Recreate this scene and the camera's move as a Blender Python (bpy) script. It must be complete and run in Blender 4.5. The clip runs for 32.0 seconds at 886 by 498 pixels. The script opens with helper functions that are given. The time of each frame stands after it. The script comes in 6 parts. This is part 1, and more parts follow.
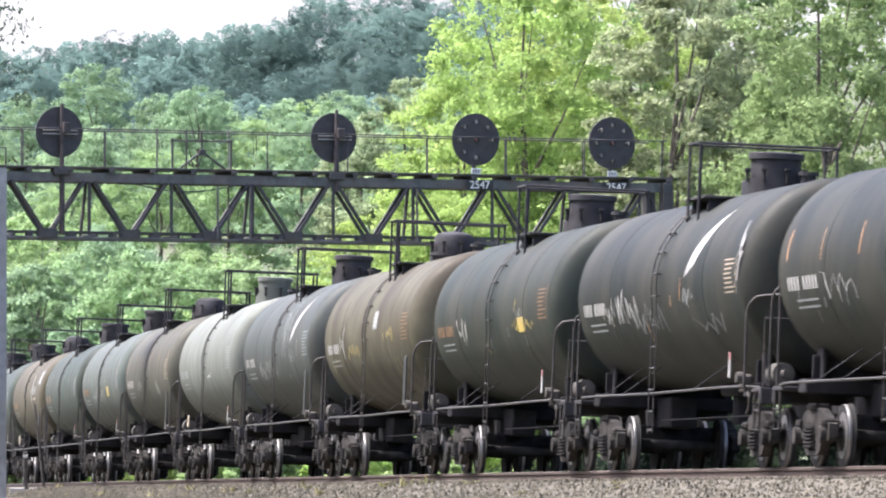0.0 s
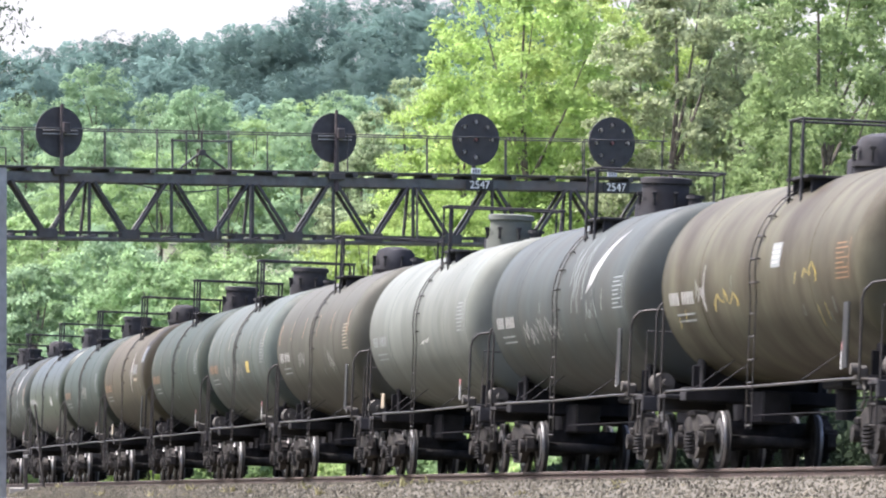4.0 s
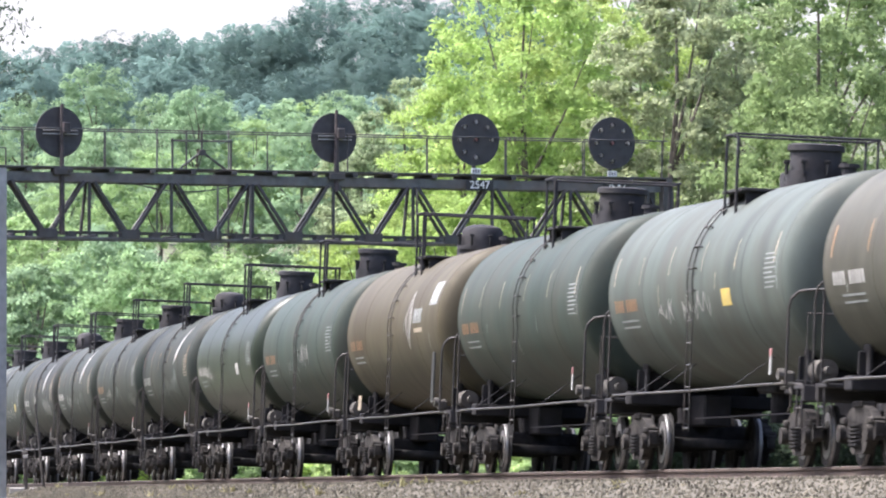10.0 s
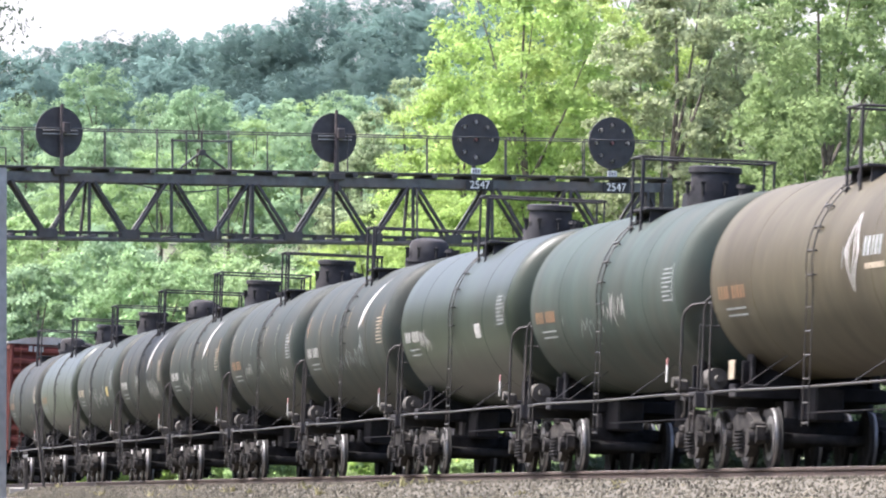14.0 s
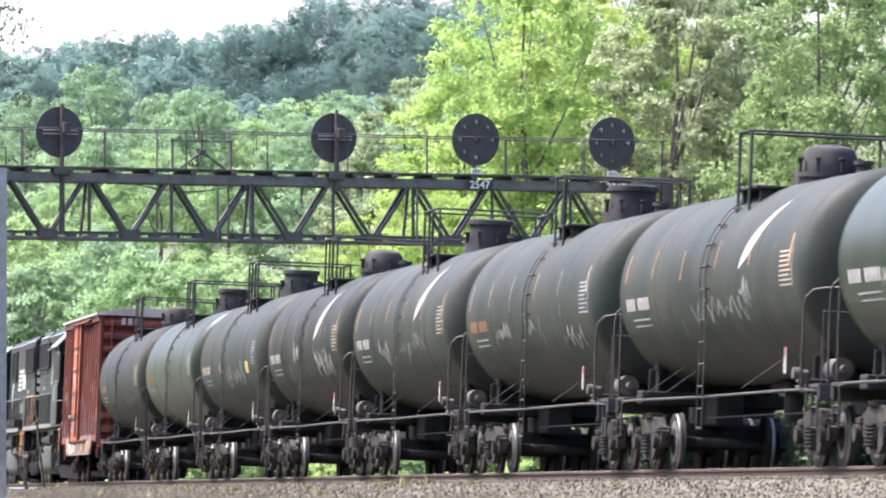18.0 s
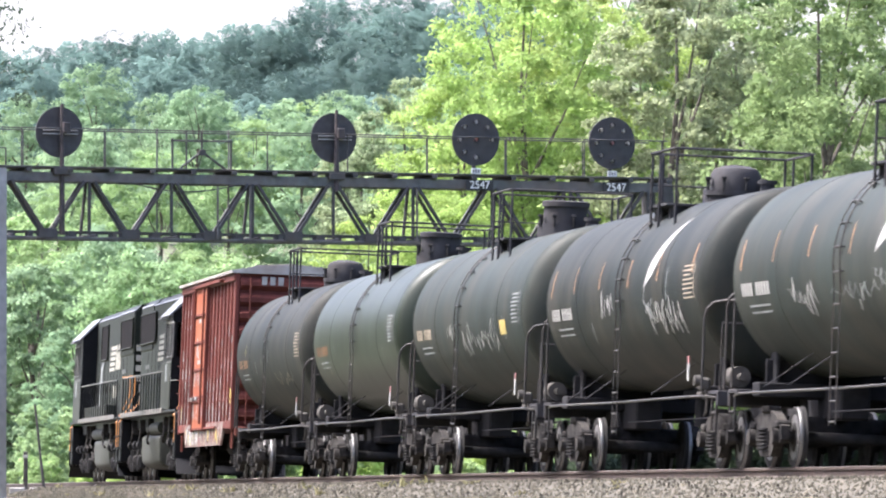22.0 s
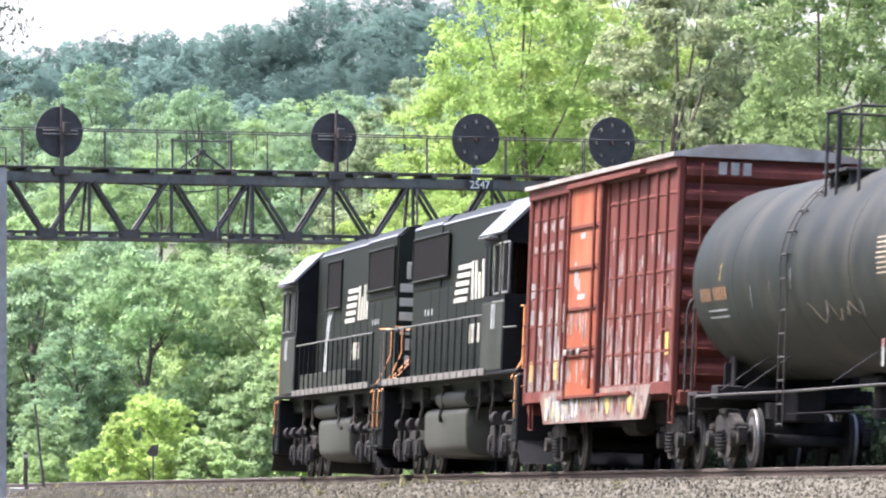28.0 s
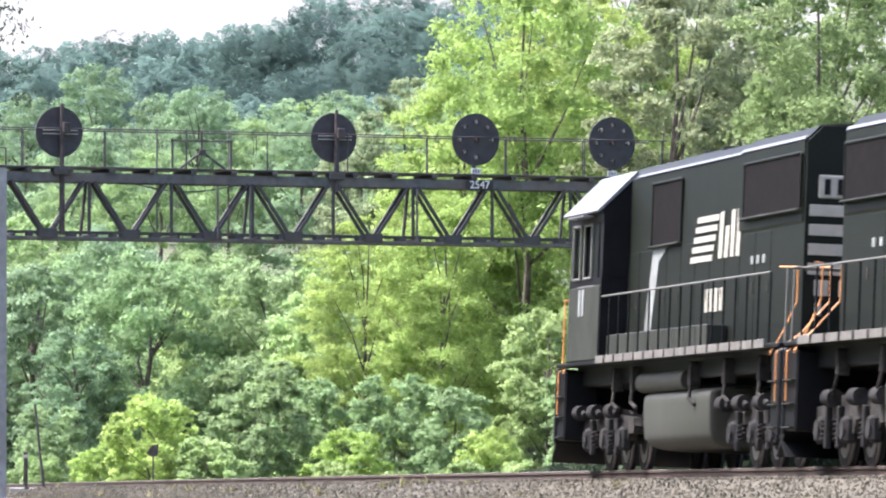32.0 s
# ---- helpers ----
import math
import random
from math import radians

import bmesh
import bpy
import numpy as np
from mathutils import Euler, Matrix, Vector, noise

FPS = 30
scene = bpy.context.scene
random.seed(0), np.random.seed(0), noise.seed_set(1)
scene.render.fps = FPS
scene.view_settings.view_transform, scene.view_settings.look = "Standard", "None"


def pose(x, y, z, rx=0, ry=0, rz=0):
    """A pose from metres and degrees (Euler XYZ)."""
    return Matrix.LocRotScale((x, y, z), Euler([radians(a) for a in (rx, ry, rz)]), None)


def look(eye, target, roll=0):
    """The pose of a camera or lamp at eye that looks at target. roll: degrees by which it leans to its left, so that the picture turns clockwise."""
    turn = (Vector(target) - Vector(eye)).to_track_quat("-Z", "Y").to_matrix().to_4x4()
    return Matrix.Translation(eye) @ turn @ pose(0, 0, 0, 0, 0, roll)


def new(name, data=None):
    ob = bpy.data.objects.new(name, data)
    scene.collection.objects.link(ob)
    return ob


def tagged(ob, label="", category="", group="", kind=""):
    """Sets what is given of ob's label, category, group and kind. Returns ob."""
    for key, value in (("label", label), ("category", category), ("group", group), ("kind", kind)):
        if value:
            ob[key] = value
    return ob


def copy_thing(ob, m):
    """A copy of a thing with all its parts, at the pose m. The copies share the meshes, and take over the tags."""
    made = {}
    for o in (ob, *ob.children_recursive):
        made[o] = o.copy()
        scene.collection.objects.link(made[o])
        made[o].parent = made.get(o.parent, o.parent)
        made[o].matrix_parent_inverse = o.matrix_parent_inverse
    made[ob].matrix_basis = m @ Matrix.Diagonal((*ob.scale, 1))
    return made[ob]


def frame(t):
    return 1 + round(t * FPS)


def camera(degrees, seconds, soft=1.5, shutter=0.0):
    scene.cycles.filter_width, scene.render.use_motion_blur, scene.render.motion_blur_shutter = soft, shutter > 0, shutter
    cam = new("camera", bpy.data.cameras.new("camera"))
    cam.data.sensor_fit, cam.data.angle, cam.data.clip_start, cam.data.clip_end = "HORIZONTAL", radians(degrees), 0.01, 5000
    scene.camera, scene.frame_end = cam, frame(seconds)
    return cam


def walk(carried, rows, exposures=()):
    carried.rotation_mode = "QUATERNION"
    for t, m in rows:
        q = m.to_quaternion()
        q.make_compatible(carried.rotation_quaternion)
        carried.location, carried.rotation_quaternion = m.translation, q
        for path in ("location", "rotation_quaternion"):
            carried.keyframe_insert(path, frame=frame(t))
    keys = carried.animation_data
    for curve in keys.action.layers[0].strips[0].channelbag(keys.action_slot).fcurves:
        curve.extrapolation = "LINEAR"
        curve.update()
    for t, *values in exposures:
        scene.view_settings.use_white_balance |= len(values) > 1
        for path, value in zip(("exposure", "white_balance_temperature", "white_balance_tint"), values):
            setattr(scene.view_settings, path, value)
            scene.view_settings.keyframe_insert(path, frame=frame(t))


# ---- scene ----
# ---------------------------------------------------------------- camera
cam = camera(6.276, 32.0, soft=2.05, shutter=0.4)
STILL = pose(0, 0, -0.4, 91.748, 0, 0)
walk(cam, [(0, STILL), (32, STILL)], exposures=[(0, 2.12, 6080, 16), (6, 2.02, 6080, 16), (13, 2.18, 6080, 16), (19, 2.30, 6080, 16), (25, 2.30, 6080, 16), (32, 2.12, 6080, 16)])

# ---------------------------------------------------------------- light
SUN_AZ, SUN_EL = -80.0, 61.0          # degrees; azimuth from +y towards +x
world = bpy.data.worlds.new("world")
scene.world = world
world.use_nodes = True
wn = world.node_tree
sky = wn.nodes.new("ShaderNodeTexSky")
sky.sky_type = 'NISHITA'
sky.sun_disc = False
sky.sun_elevation = radians(SUN_EL)
sky.sun_rotation = radians(SUN_AZ)
sky.air_density, sky.dust_density, sky.ozone_density = 0.7, 6.0, 1.0
wn.nodes["Background"].inputs["Strength"].default_value = 0.15
wn.links.new(sky.outputs["Color"], wn.nodes["Background"].inputs["Color"])

sun = new("sun", bpy.data.lights.new("sun", 'SUN'))
sun.data.energy, sun.data.angle, sun.data.color = 2.6, radians(4.0), (1.0, 0.965, 0.90)
sun.matrix_world = look((math.sin(radians(SUN_AZ)) * math.cos(radians(SUN_EL)) * 100,
                         math.cos(radians(SUN_AZ)) * math.cos(radians(SUN_EL)) * 100,
                         math.sin(radians(SUN_EL)) * 100), (0, 0, 0))
sun.location = (-120, 60, 160)

# ---------------------------------------------------------------- the line of the track
# s runs along the track towards the camera, s = 0 where it passes under the signal bridge
_G = np.linspace(-700, 520, 2441)
_PH = 0.11362 + 3.352e-5 * _G + np.where(_G > 0, 1.759e-6 * np.clip(_G, 0, 150) ** 2 + 1.638e-8 * np.clip(_G, 0, 150) ** 3, 0)
_CX, _CY = np.cumsum(np.sin(_PH) * 0.5), np.cumsum(-np.cos(_PH) * 0.5)
_CX, _CY = _CX - _CX[1400] - 7.282, _CY - _CY[1400] + 228.0
CANT = 2.3                             # degrees by which the curve is banked


def on_track(s, side=0.0, z=0.0):
    """A point of the track: side is metres to the far side of its centre line."""
    ph = np.interp(s, _G, _PH)
    return Vector((np.interp(s, _G, _CX) + side * math.cos(ph), np.interp(s, _G, _CY) + side * math.sin(ph), z))


def car_pose(s, half):
    """A vehicle with its bogies half a metre count before and behind s; its x axis points along the run."""
    a, b = on_track(s - half), on_track(s + half)
    mid = (a + b) / 2
    turn = math.degrees(math.atan2(b.y - a.y, b.x - a.x))
    return pose(mid.x, mid.y, 0, -CANT, 0, turn)


SPEED_T = np.linspace(0, 32, 9)
SPEED_V = np.array([11.28, 11.52, 11.45, 11.34, 11.43, 11.59, 11.44, 11.40, 11.54])
_TT = np.linspace(0, 32, 641)
_VV = np.interp(_TT, SPEED_T, SPEED_V)
_SS = np.concatenate([[0], np.cumsum((_VV[1:] + _VV[:-1]) / 2 * 0.05)])


def run(t):
    """Metres that the train has gone at t seconds."""
    return float(np.interp(t, _TT, _SS))


# ---------------------------------------------------------------- materials
MATS = {}


def mat(name, colour, rough=0.6, metal=0.0, vary=0.25, scale=6.0, dirt=None, dirt_amount=0.0, dirt_scale=1.2,
        bump=0.0, bump_scale=60.0, stretch=(1, 1, 1), leafy=0.0, island=0.0, spec=0.5):
    """A surface with two scales of variation: fine grain and broad stains of the colour dirt."""
    if name in MATS:
        return MATS[name]
    m = bpy.data.materials.new(name)
    m.use_nodes = True
    nt = m.node_tree
    n, l = nt.nodes, nt.links
    bsdf = n["Principled BSDF"]
    bsdf.inputs["Roughness"].default_value = rough
    bsdf.inputs["Metallic"].default_value = metal
    bsdf.inputs["Specular IOR Level"].default_value = spec
    tc = n.new("ShaderNodeTexCoord")
    mp = n.new("ShaderNodeMapping")
    mp.inputs["Scale"].default_value = stretch
    l.new(tc.outputs["Object"], mp.inputs["Vector"])
    info = n.new("ShaderNodeObjectInfo")
    grain = n.new("ShaderNodeTexNoise")
    grain.noise_dimensions = '4D'
    grain.inputs["Scale"].default_value = scale
    grain.inputs["Detail"].default_value = 5
    l.new(mp.outputs["Vector"], grain.inputs["Vector"])
    wmul = n.new("ShaderNodeMath")
    wmul.operation = 'MULTIPLY'
    wmul.inputs[1].default_value = 37.0
    l.new(info.outputs["Random"], wmul.inputs[0])
    l.new(wmul.outputs[0], grain.inputs["W"])
    ramp = n.new("ShaderNodeValToRGB")
    lo = [max(0, c * (1 - vary)) for c in colour]
    hi = [min(1, c * (1 + vary)) for c in colour]
    ramp.color_ramp.elements[0].color, ramp.color_ramp.elements[1].color = (*lo, 1), (*hi, 1)
    ramp.color_ramp.elements[0].position, ramp.color_ramp.elements[1].position = 0.3, 0.7
    l.new(grain.outputs["Fac"], ramp.inputs["Fac"])
    colour_out = ramp.outputs["Color"]
    if dirt:
        broad = n.new("ShaderNodeTexNoise")
        broad.noise_dimensions = '4D'
        broad.inputs["Scale"].default_value = dirt_scale
        broad.inputs["Detail"].default_value = 6
        broad.inputs["Roughness"].default_value = 0.65
        l.new(mp.outputs["Vector"], broad.inputs["Vector"])
        l.new(wmul.outputs[0], broad.inputs["W"])
        r2 = n.new("ShaderNodeMapRange")
        r2.inputs["From Min"].default_value, r2.inputs["From Max"].default_value = 0.42, 0.68
        r2.inputs["To Max"].default_value = dirt_amount
        l.new(broad.outputs["Fac"], r2.inputs["Value"])
        mix = n.new("ShaderNodeMix")
        mix.data_type = 'RGBA'
        mix.inputs["B"].default_value = (*dirt, 1)
        l.new(r2.outputs["Result"], mix.inputs["Factor"])
        l.new(colour_out, mix.inputs["A"])
        colour_out = mix.outputs["Result"]
    if island:
        geo = n.new("ShaderNodeNewGeometry")
        hsv = n.new("ShaderNodeHueSaturation")
        mr = n.new("ShaderNodeMapRange")
        mr.inputs["To Min"].default_value, mr.inputs["To Max"].default_value = 1 - island, 1 + island
        l.new(geo.outputs["Random Per Island"], mr.inputs["Value"])
        l.new(mr.outputs["Result"], hsv.inputs["Value"])
        hh = n.new("ShaderNodeMapRange")
        hh.inputs["To Min"].default_value, hh.inputs["To Max"].default_value = 0.5 - island * 0.06, 0.5 + island * 0.06
        l.new(info.outputs["Random"], hh.inputs["Value"])
        l.new(hh.outputs["Result"], hsv.inputs["Hue"])
        l.new(colour_out, hsv.inputs["Color"])
        colour_out = hsv.outputs["Color"]
    l.new(colour_out, bsdf.inputs["Base Color"])
    if bump:
        bn = n.new("ShaderNodeTexNoise")
        bn.inputs["Scale"].default_value = bump_scale
        bn.inputs["Detail"].default_value = 4
        l.new(tc.outputs["Object"], bn.inputs["Vector"])
        bp = n.new("ShaderNodeBump")
        bp.inputs["Strength"].default_value = bump
        bp.inputs["Distance"].default_value = 0.02
        l.new(bn.outputs["Fac"], bp.inputs["Height"])
        l.new(bp.outputs["Normal"], bsdf.inputs["Normal"])
    if leafy:
        tr = n.new("ShaderNodeBsdfTranslucent")
        l.new(colour_out, tr.inputs["Color"])
        ms = n.new("ShaderNodeMixShader")
        ms.inputs["Fac"].default_value = leafy
        l.new(bsdf.outputs[0], ms.inputs[1])
        l.new(tr.outputs[0], ms.inputs[2])
        l.new(ms.outputs[0], n["Material Output"].inputs["Surface"])
    MATS[name] = m
    return m


# ---------------------------------------------------------------- mesh building
class Shape:
    """Collects corners and faces of one mesh."""

    def __init__(self):
        self.v, self.f = [], []

    def add(self, verts, faces, m=None):
        b = len(self.v)
        self.v += [tuple(m @ Vector(p)) if m else tuple(p) for p in verts]
        self.f += [tuple(b + i for i in q) for q in faces]
        return self

    def box(self, c, size, ch=0.0, m=None):
        """A box with its middle at c and chamfered edges of ch metres."""
        hx, hy, hz = size[0] / 2, size[1] / 2, size[2] / 2
        ch = min(ch, 0.45 * min(size))
        vs, fs = [], []
        if ch <= 0:
            for i in range(8):
                vs.append((c[0] + (hx if i & 1 else -hx), c[1] + (hy if i & 2 else -hy), c[2] + (hz if i & 4 else -hz)))
            fs = [(0, 2, 3, 1), (4, 5, 7, 6), (0, 1, 5, 4), (2, 6, 7, 3), (0, 4, 6, 2), (1, 3, 7, 5)]
            return self.add(vs, fs, m)
        idx = {}
        for i in range(8):
            sg = (1 if i & 1 else -1, 1 if i & 2 else -1, 1 if i & 4 else -1)
            for ax in range(3):
                p = [hx - ch, hy - ch, hz - ch]
                p[ax] = (hx, hy, hz)[ax]
                idx[i, ax] = len(vs)
                vs.append(tuple(c[k] + sg[k] * p[k] for k in range(3)))
        for ax in range(3):
            b1, b2 = 1 << ((ax + 1) % 3), 1 << ((ax + 2) % 3)
            for s in (0, 1 << ax):
                q = [idx[s, ax], idx[s | b1, ax], idx[s | b1 | b2, ax], idx[s | b2, ax]]
                fs.append(tuple(q if s else q[::-1]))
            for base in (0, b1, b2, b1 | b2):
                o1, o2 = (ax + 1) % 3, (ax + 2) % 3
                a, b = base, base | (1 << ax)
                q = [idx[a, o1], idx[b, o1], idx[b, o2], idx[a, o2]]
                flip = (bool(base & b1) != bool(base & b2))
                fs.append(tuple(q[::-1] if flip else q))
        for i in range(8):
            q = [idx[i, 0], idx[i, 1], idx[i, 2]]
            odd = bin(i).count("1") % 2
            fs.append(tuple(q if odd else q[::-1]))
        return self.add(vs, fs, m)

    def cyl(self, a, b, r, r2=None, n=12, caps=True, m=None):
        a, b = Vector(a), Vector(b)
        r2 = r if r2 is None else r2
        d = (b - a).normalized()
        u = d.orthogonal().normalized()
        w = d.cross(u)
        vs, fs = [], []
        for p, rr in ((a, r), (b, r2)):
            for i in range(n):
                t = 2 * math.pi * i / n
                vs.append(p + u * rr * math.cos(t) + w * rr * math.sin(t))
        for i in range(n):
            j = (i + 1) % n
            fs.append((i, j, n + j, n + i))
        if caps:
            fs.append(tuple(range(n))[::-1])
            fs.append(tuple(range(n, 2 * n)))
        return self.add(vs, fs, m)

    def tube(self, pts, r, n=6, m=None):
        pts = [Vector(p) for p in pts]
        vs, fs = [], []
        ref = None
        for k, p in enumerate(pts):
            d = (pts[min(k + 1, len(pts) - 1)] - pts[max(k - 1, 0)]).normalized()
            if ref is None:
                ref = d.orthogonal().normalized()
            ref = (ref - d * ref.dot(d)).normalized()
            w = d.cross(ref)
            for i in range(n):
                t = 2 * math.pi * i / n
                vs.append(p + ref * r * math.cos(t) + w * r * math.sin(t))
        for k in range(len(pts) - 1):
            for i in range(n):
                j = (i + 1) % n
                fs.append((k * n + i, k * n + j, (k + 1) * n + j, (k + 1) * n + i))
        fs.append(tuple(range(n))[::-1])
        fs.append(tuple(range((len(pts) - 1) * n, len(pts) * n)))
        return self.add(vs, fs, m)

    def lathe(self, prof, n=32, m=None):
        """prof: (distance along x, radius), spun round the x axis."""
        vs, fs = [], []
        for x, r in prof:
            for i in range(n):
                t = 2 * math.pi * i / n
                vs.append((x, r * math.cos(t), r * math.sin(t)))
        for k in range(len(prof) - 1):
            for i in range(n):
                j = (i + 1) % n
                fs.append((k * n + i, (k + 1) * n + i, (k + 1) * n + j, k * n + j))
        fs.append(tuple(range(n)))
        fs.append(tuple(range((len(prof) - 1) * n, len(prof) * n))[::-1])
        return self.add(vs, fs, m)

    def prism(self, outline, y0, y1, m=None):
        """An outline in x and z, drawn out along y."""
        n = len(outline)
        vs = [(x, y0, z) for x, z in outline] + [(x, y1, z) for x, z in outline]
        fs = [(i, n + i, n + (i + 1) % n, (i + 1) % n) for i in range(n)]
        fs += [tuple(range(n)), tuple(range(n, 2 * n))[::-1]]
        return self.add(vs, fs, m)

    def mesh(self, name, material, smooth=False, angle=35):
        me = bpy.data.meshes.new(name)
        me.from_pydata([tuple(p) for p in self.v], [], self.f)
        me.materials.append(material)
        if smooth:
            me.polygons.foreach_set("use_smooth", [True] * len(me.polygons))
            me.set_sharp_from_angle(angle=radians(angle))
        me.validate()
        me.update()
        return me


def part(name, shape, material, parent, label="", at=None, smooth=False):
    """One mesh object under a thing or a part. shape: a Shape or a finished mesh."""
    me = shape.mesh(name, material, smooth) if isinstance(shape, Shape) else shape
    ob = new(name, me)
    ob.parent = parent
    if at is not None:
        ob.matrix_basis = at
    if label:
        tagged(ob, label)
    return ob


def thing(name, label, category, group="", kind="", at=None, mesh=None):
    ob = new(name, mesh)
    tagged(ob, label, category, group, kind)
    if at is not None:
        ob.matrix_basis = at
    return ob


STEEL_DARK = mat("dark_steel", (0.045, 0.042, 0.040), 0.6, 0.3, 0.4, 5, (0.10, 0.075, 0.055), 0.6, 1.5, 0.2, 40)
# Lighter than bridge_dark: skylight on the chords is put into this colour.
BRIDGE = mat("bridge_lighter_grey", (0.090, 0.095, 0.092), 0.6, 0.1, 0.35, 4, (0.14, 0.10, 0.08), 0.6, 0.8, 0.2, 30)
BRIDGE_DARK = mat("bridge_dark", (0.042, 0.044, 0.044), 0.6, 0.1, 0.35, 4, (0.08, 0.055, 0.04), 0.5, 0.8)

# ---------------------------------------------------------------- ground and track
GRASS = mat("grass_ground", (0.050, 0.068, 0.026), 0.9, 0, 0.4, 3, (0.07, 0.062, 0.038), 0.7, 0.3, 0.5, 20)
BALLAST = mat("ballast", (0.082, 0.076, 0.061), 0.95, 0, 0.35, 14, (0.052, 0.048, 0.040), 0.7, 0.25, 0.15, 40, spec=0.1)
STONE = mat("ballast_stone", (0.096, 0.088, 0.069), 0.95, 0, 0.2, 2, (0.058, 0.052, 0.042), 0.7, 0.25, island=0.5, spec=0.1)
RAILTOP = mat("rail_steel", (0.30, 0.28, 0.26), 0.4, 0.7, 0.2, 5)
RAILSIDE = mat("rail_rust", (0.045, 0.030, 0.022), 0.8, 0.1, 0.4, 8)
TIE = mat("tie_wood", (0.085, 0.068, 0.055), 0.9, 0, 0.5, 6, (0.2, 0.18, 0.15), 0.4, 2.0, 0.4, 30)


def hill(x, y):
    """Height of the land: flat by the line, a wooded hillside beyond it and a ridge behind."""
    z = -0.75 - 1.2 * float(np.clip((90 - y) / 60.0, 0, 1))
    u = np.clip((y - 360) / 340.0, 0, 1)
    z += 21.4 * u * u * (3 - 2 * u) * (1 + 0.1 * math.sin(x * 0.021 + 1))
    w = np.clip((y - 800) / 650.0, 0, 1)
    z += 46 * w * w * (3 - 2 * w) + w * (1.2 * math.sin(x * 0.13 + 0.7) - 1.4 + 3.0 * (1 + math.tanh((x * 1400.0 / max(900.0, y) + 28.5) * 0.4)) + 0.02 * max(0, min(200, x)))
    v = np.clip((y - 1650) / 1500.0, 0, 1)
    return z - 60 * v


def ground_sheet():
    xs = np.concatenate([np.linspace(-3000, -240, 12), np.linspace(-200, 200, 41), np.linspace(240, 3000, 12)])
    ys = np.concatenate([np.linspace(-2000, -60, 8), np.linspace(-30, 330, 19), np.linspace(350, 1700, 46), np.linspace(1800, 4500, 12)])
    vs = [(x, y, hill(x, y) + (0 if abs(x) < 60 and y < 350 else 0.25 * noise.noise(Vector((x * 0.1, y * 0.1, 0))))) for y in ys for x in xs]
    nx = len(xs)
    fs = [(j * nx + i, j * nx + i + 1, (j + 1) * nx + i + 1, (j + 1) * nx + i) for j in range(len(ys) - 1) for i in range(nx - 1)]
    sh = Shape().add(vs, fs)
    me = sh.mesh("ground", GRASS, True)
    return thing("ground", "grassy ground rising to a wooded hillside", "ground", kind="structure", mesh=me)


ground = ground_sheet()
HAZE = bpy.data.materials.new("bright_sky")
HAZE.use_nodes = True
HAZE.node_tree.nodes.clear()
_e = HAZE.node_tree.nodes.new("ShaderNodeEmission")
_e.inputs["Color"].default_value, _e.inputs["Strength"].default_value = (1.0, 0.98, 0.95, 1), 0.27
_o = HAZE.node_tree.nodes.new("ShaderNodeOutputMaterial")
HAZE.node_tree.links.new(_e.outputs[0], _o.inputs["Surface"])
thing("sky_backdrop", "bright white hazy summer sky", "sky", kind="structure",
      mesh=Shape().add([(-700, 4600, -100), (700, 4600, -100), (700, 4600, 700), (-700, 4600, 700)], [(0, 1, 2, 3)]).mesh("sky_backdrop", HAZE))

S0, S1 = -430.0, 300.0


def swept(profile, s0, s1, step, closed=False):
    """A profile of (side, z) drawn along the track."""
    sh = Shape()
    ss = np.arange(s0, s1 + 0.01, step)
    n = len(profile)
    vs = [on_track(s, a, z) for s in ss for a, z in profile]
    fs = []
    for k in range(len(ss) - 1):
        for i in range(n if closed else n - 1):
            j = (i + 1) % n
            fs.append((k * n + i, (k + 1) * n + i, (k + 1) * n + j, k * n + j))
    if closed:
        fs.append(tuple(range(n)))
        fs.append(tuple(range((len(ss) - 1) * n, len(ss) * n))[::-1])
    return sh.add(vs, fs)


bed = thing("track_bed", "grey crushed-stone ballast bed under the track", "ballast", kind="structure",
            mesh=swept([(5.5, -0.80), (2.6, -0.23), (1.3, -0.195), (0, -0.185), (-0.68, -0.18), (-0.84, -0.165), (-1.3, -0.145), (-2.1, -0.165), (-2.9, -0.34), (-4.2, -0.58), (-6.0, -0.78)],
                       S0, S1, 2.0).mesh("track_bed", BALLAST, True, 60))

track = thing("railway_track", "rusty steel rails on weathered wooden ties in ballast", "railway track", kind="structure")
for side, lift in ((-0.755, 0.029), (0.755, -0.029)):
    h = lift
    prof = [(side - 0.037, h - 0.012), (side - 0.03, h), (side + 0.03, h), (side + 0.037, h - 0.012), (side + 0.037, h - 0.045), (side + 0.010, h - 0.06),
            (side + 0.010, h - 0.135), (side + 0.07, h - 0.16), (side + 0.07, h - 0.172), (side - 0.07, h - 0.172), (side - 0.07, h - 0.16),
            (side - 0.010, h - 0.135), (side - 0.010, h - 0.06), (side - 0.037, h - 0.045)]
    rail = part("rail", swept(prof, S0, S1, 1.0, True), RAILSIDE, track, "rail with a rusty web")
    part("railhead", swept([(side - 0.032, h + 0.001), (side - 0.024, h + 0.004), (side + 0.024, h + 0.004), (side + 0.032, h + 0.001)], S0, S1, 1.0, True),
         RAILTOP, rail, "bright worn running surface")
tie_me = Shape().box((0, 0, 0), (0.22, 2.55, 0.16), 0.012).mesh("tie", TIE)
rng = random.Random(4)
s = -60.0
while s < 120:
    p = on_track(s, 0, -0.245)
    ph = np.interp(s, _G, _PH)
    part("tie", tie_me, TIE, track, at=pose(p.x, p.y, p.z + rng.uniform(-0.01, 0.012), -CANT, 0, math.degrees(ph) - 90 + rng.uniform(-1, 1)))
    s += 0.62

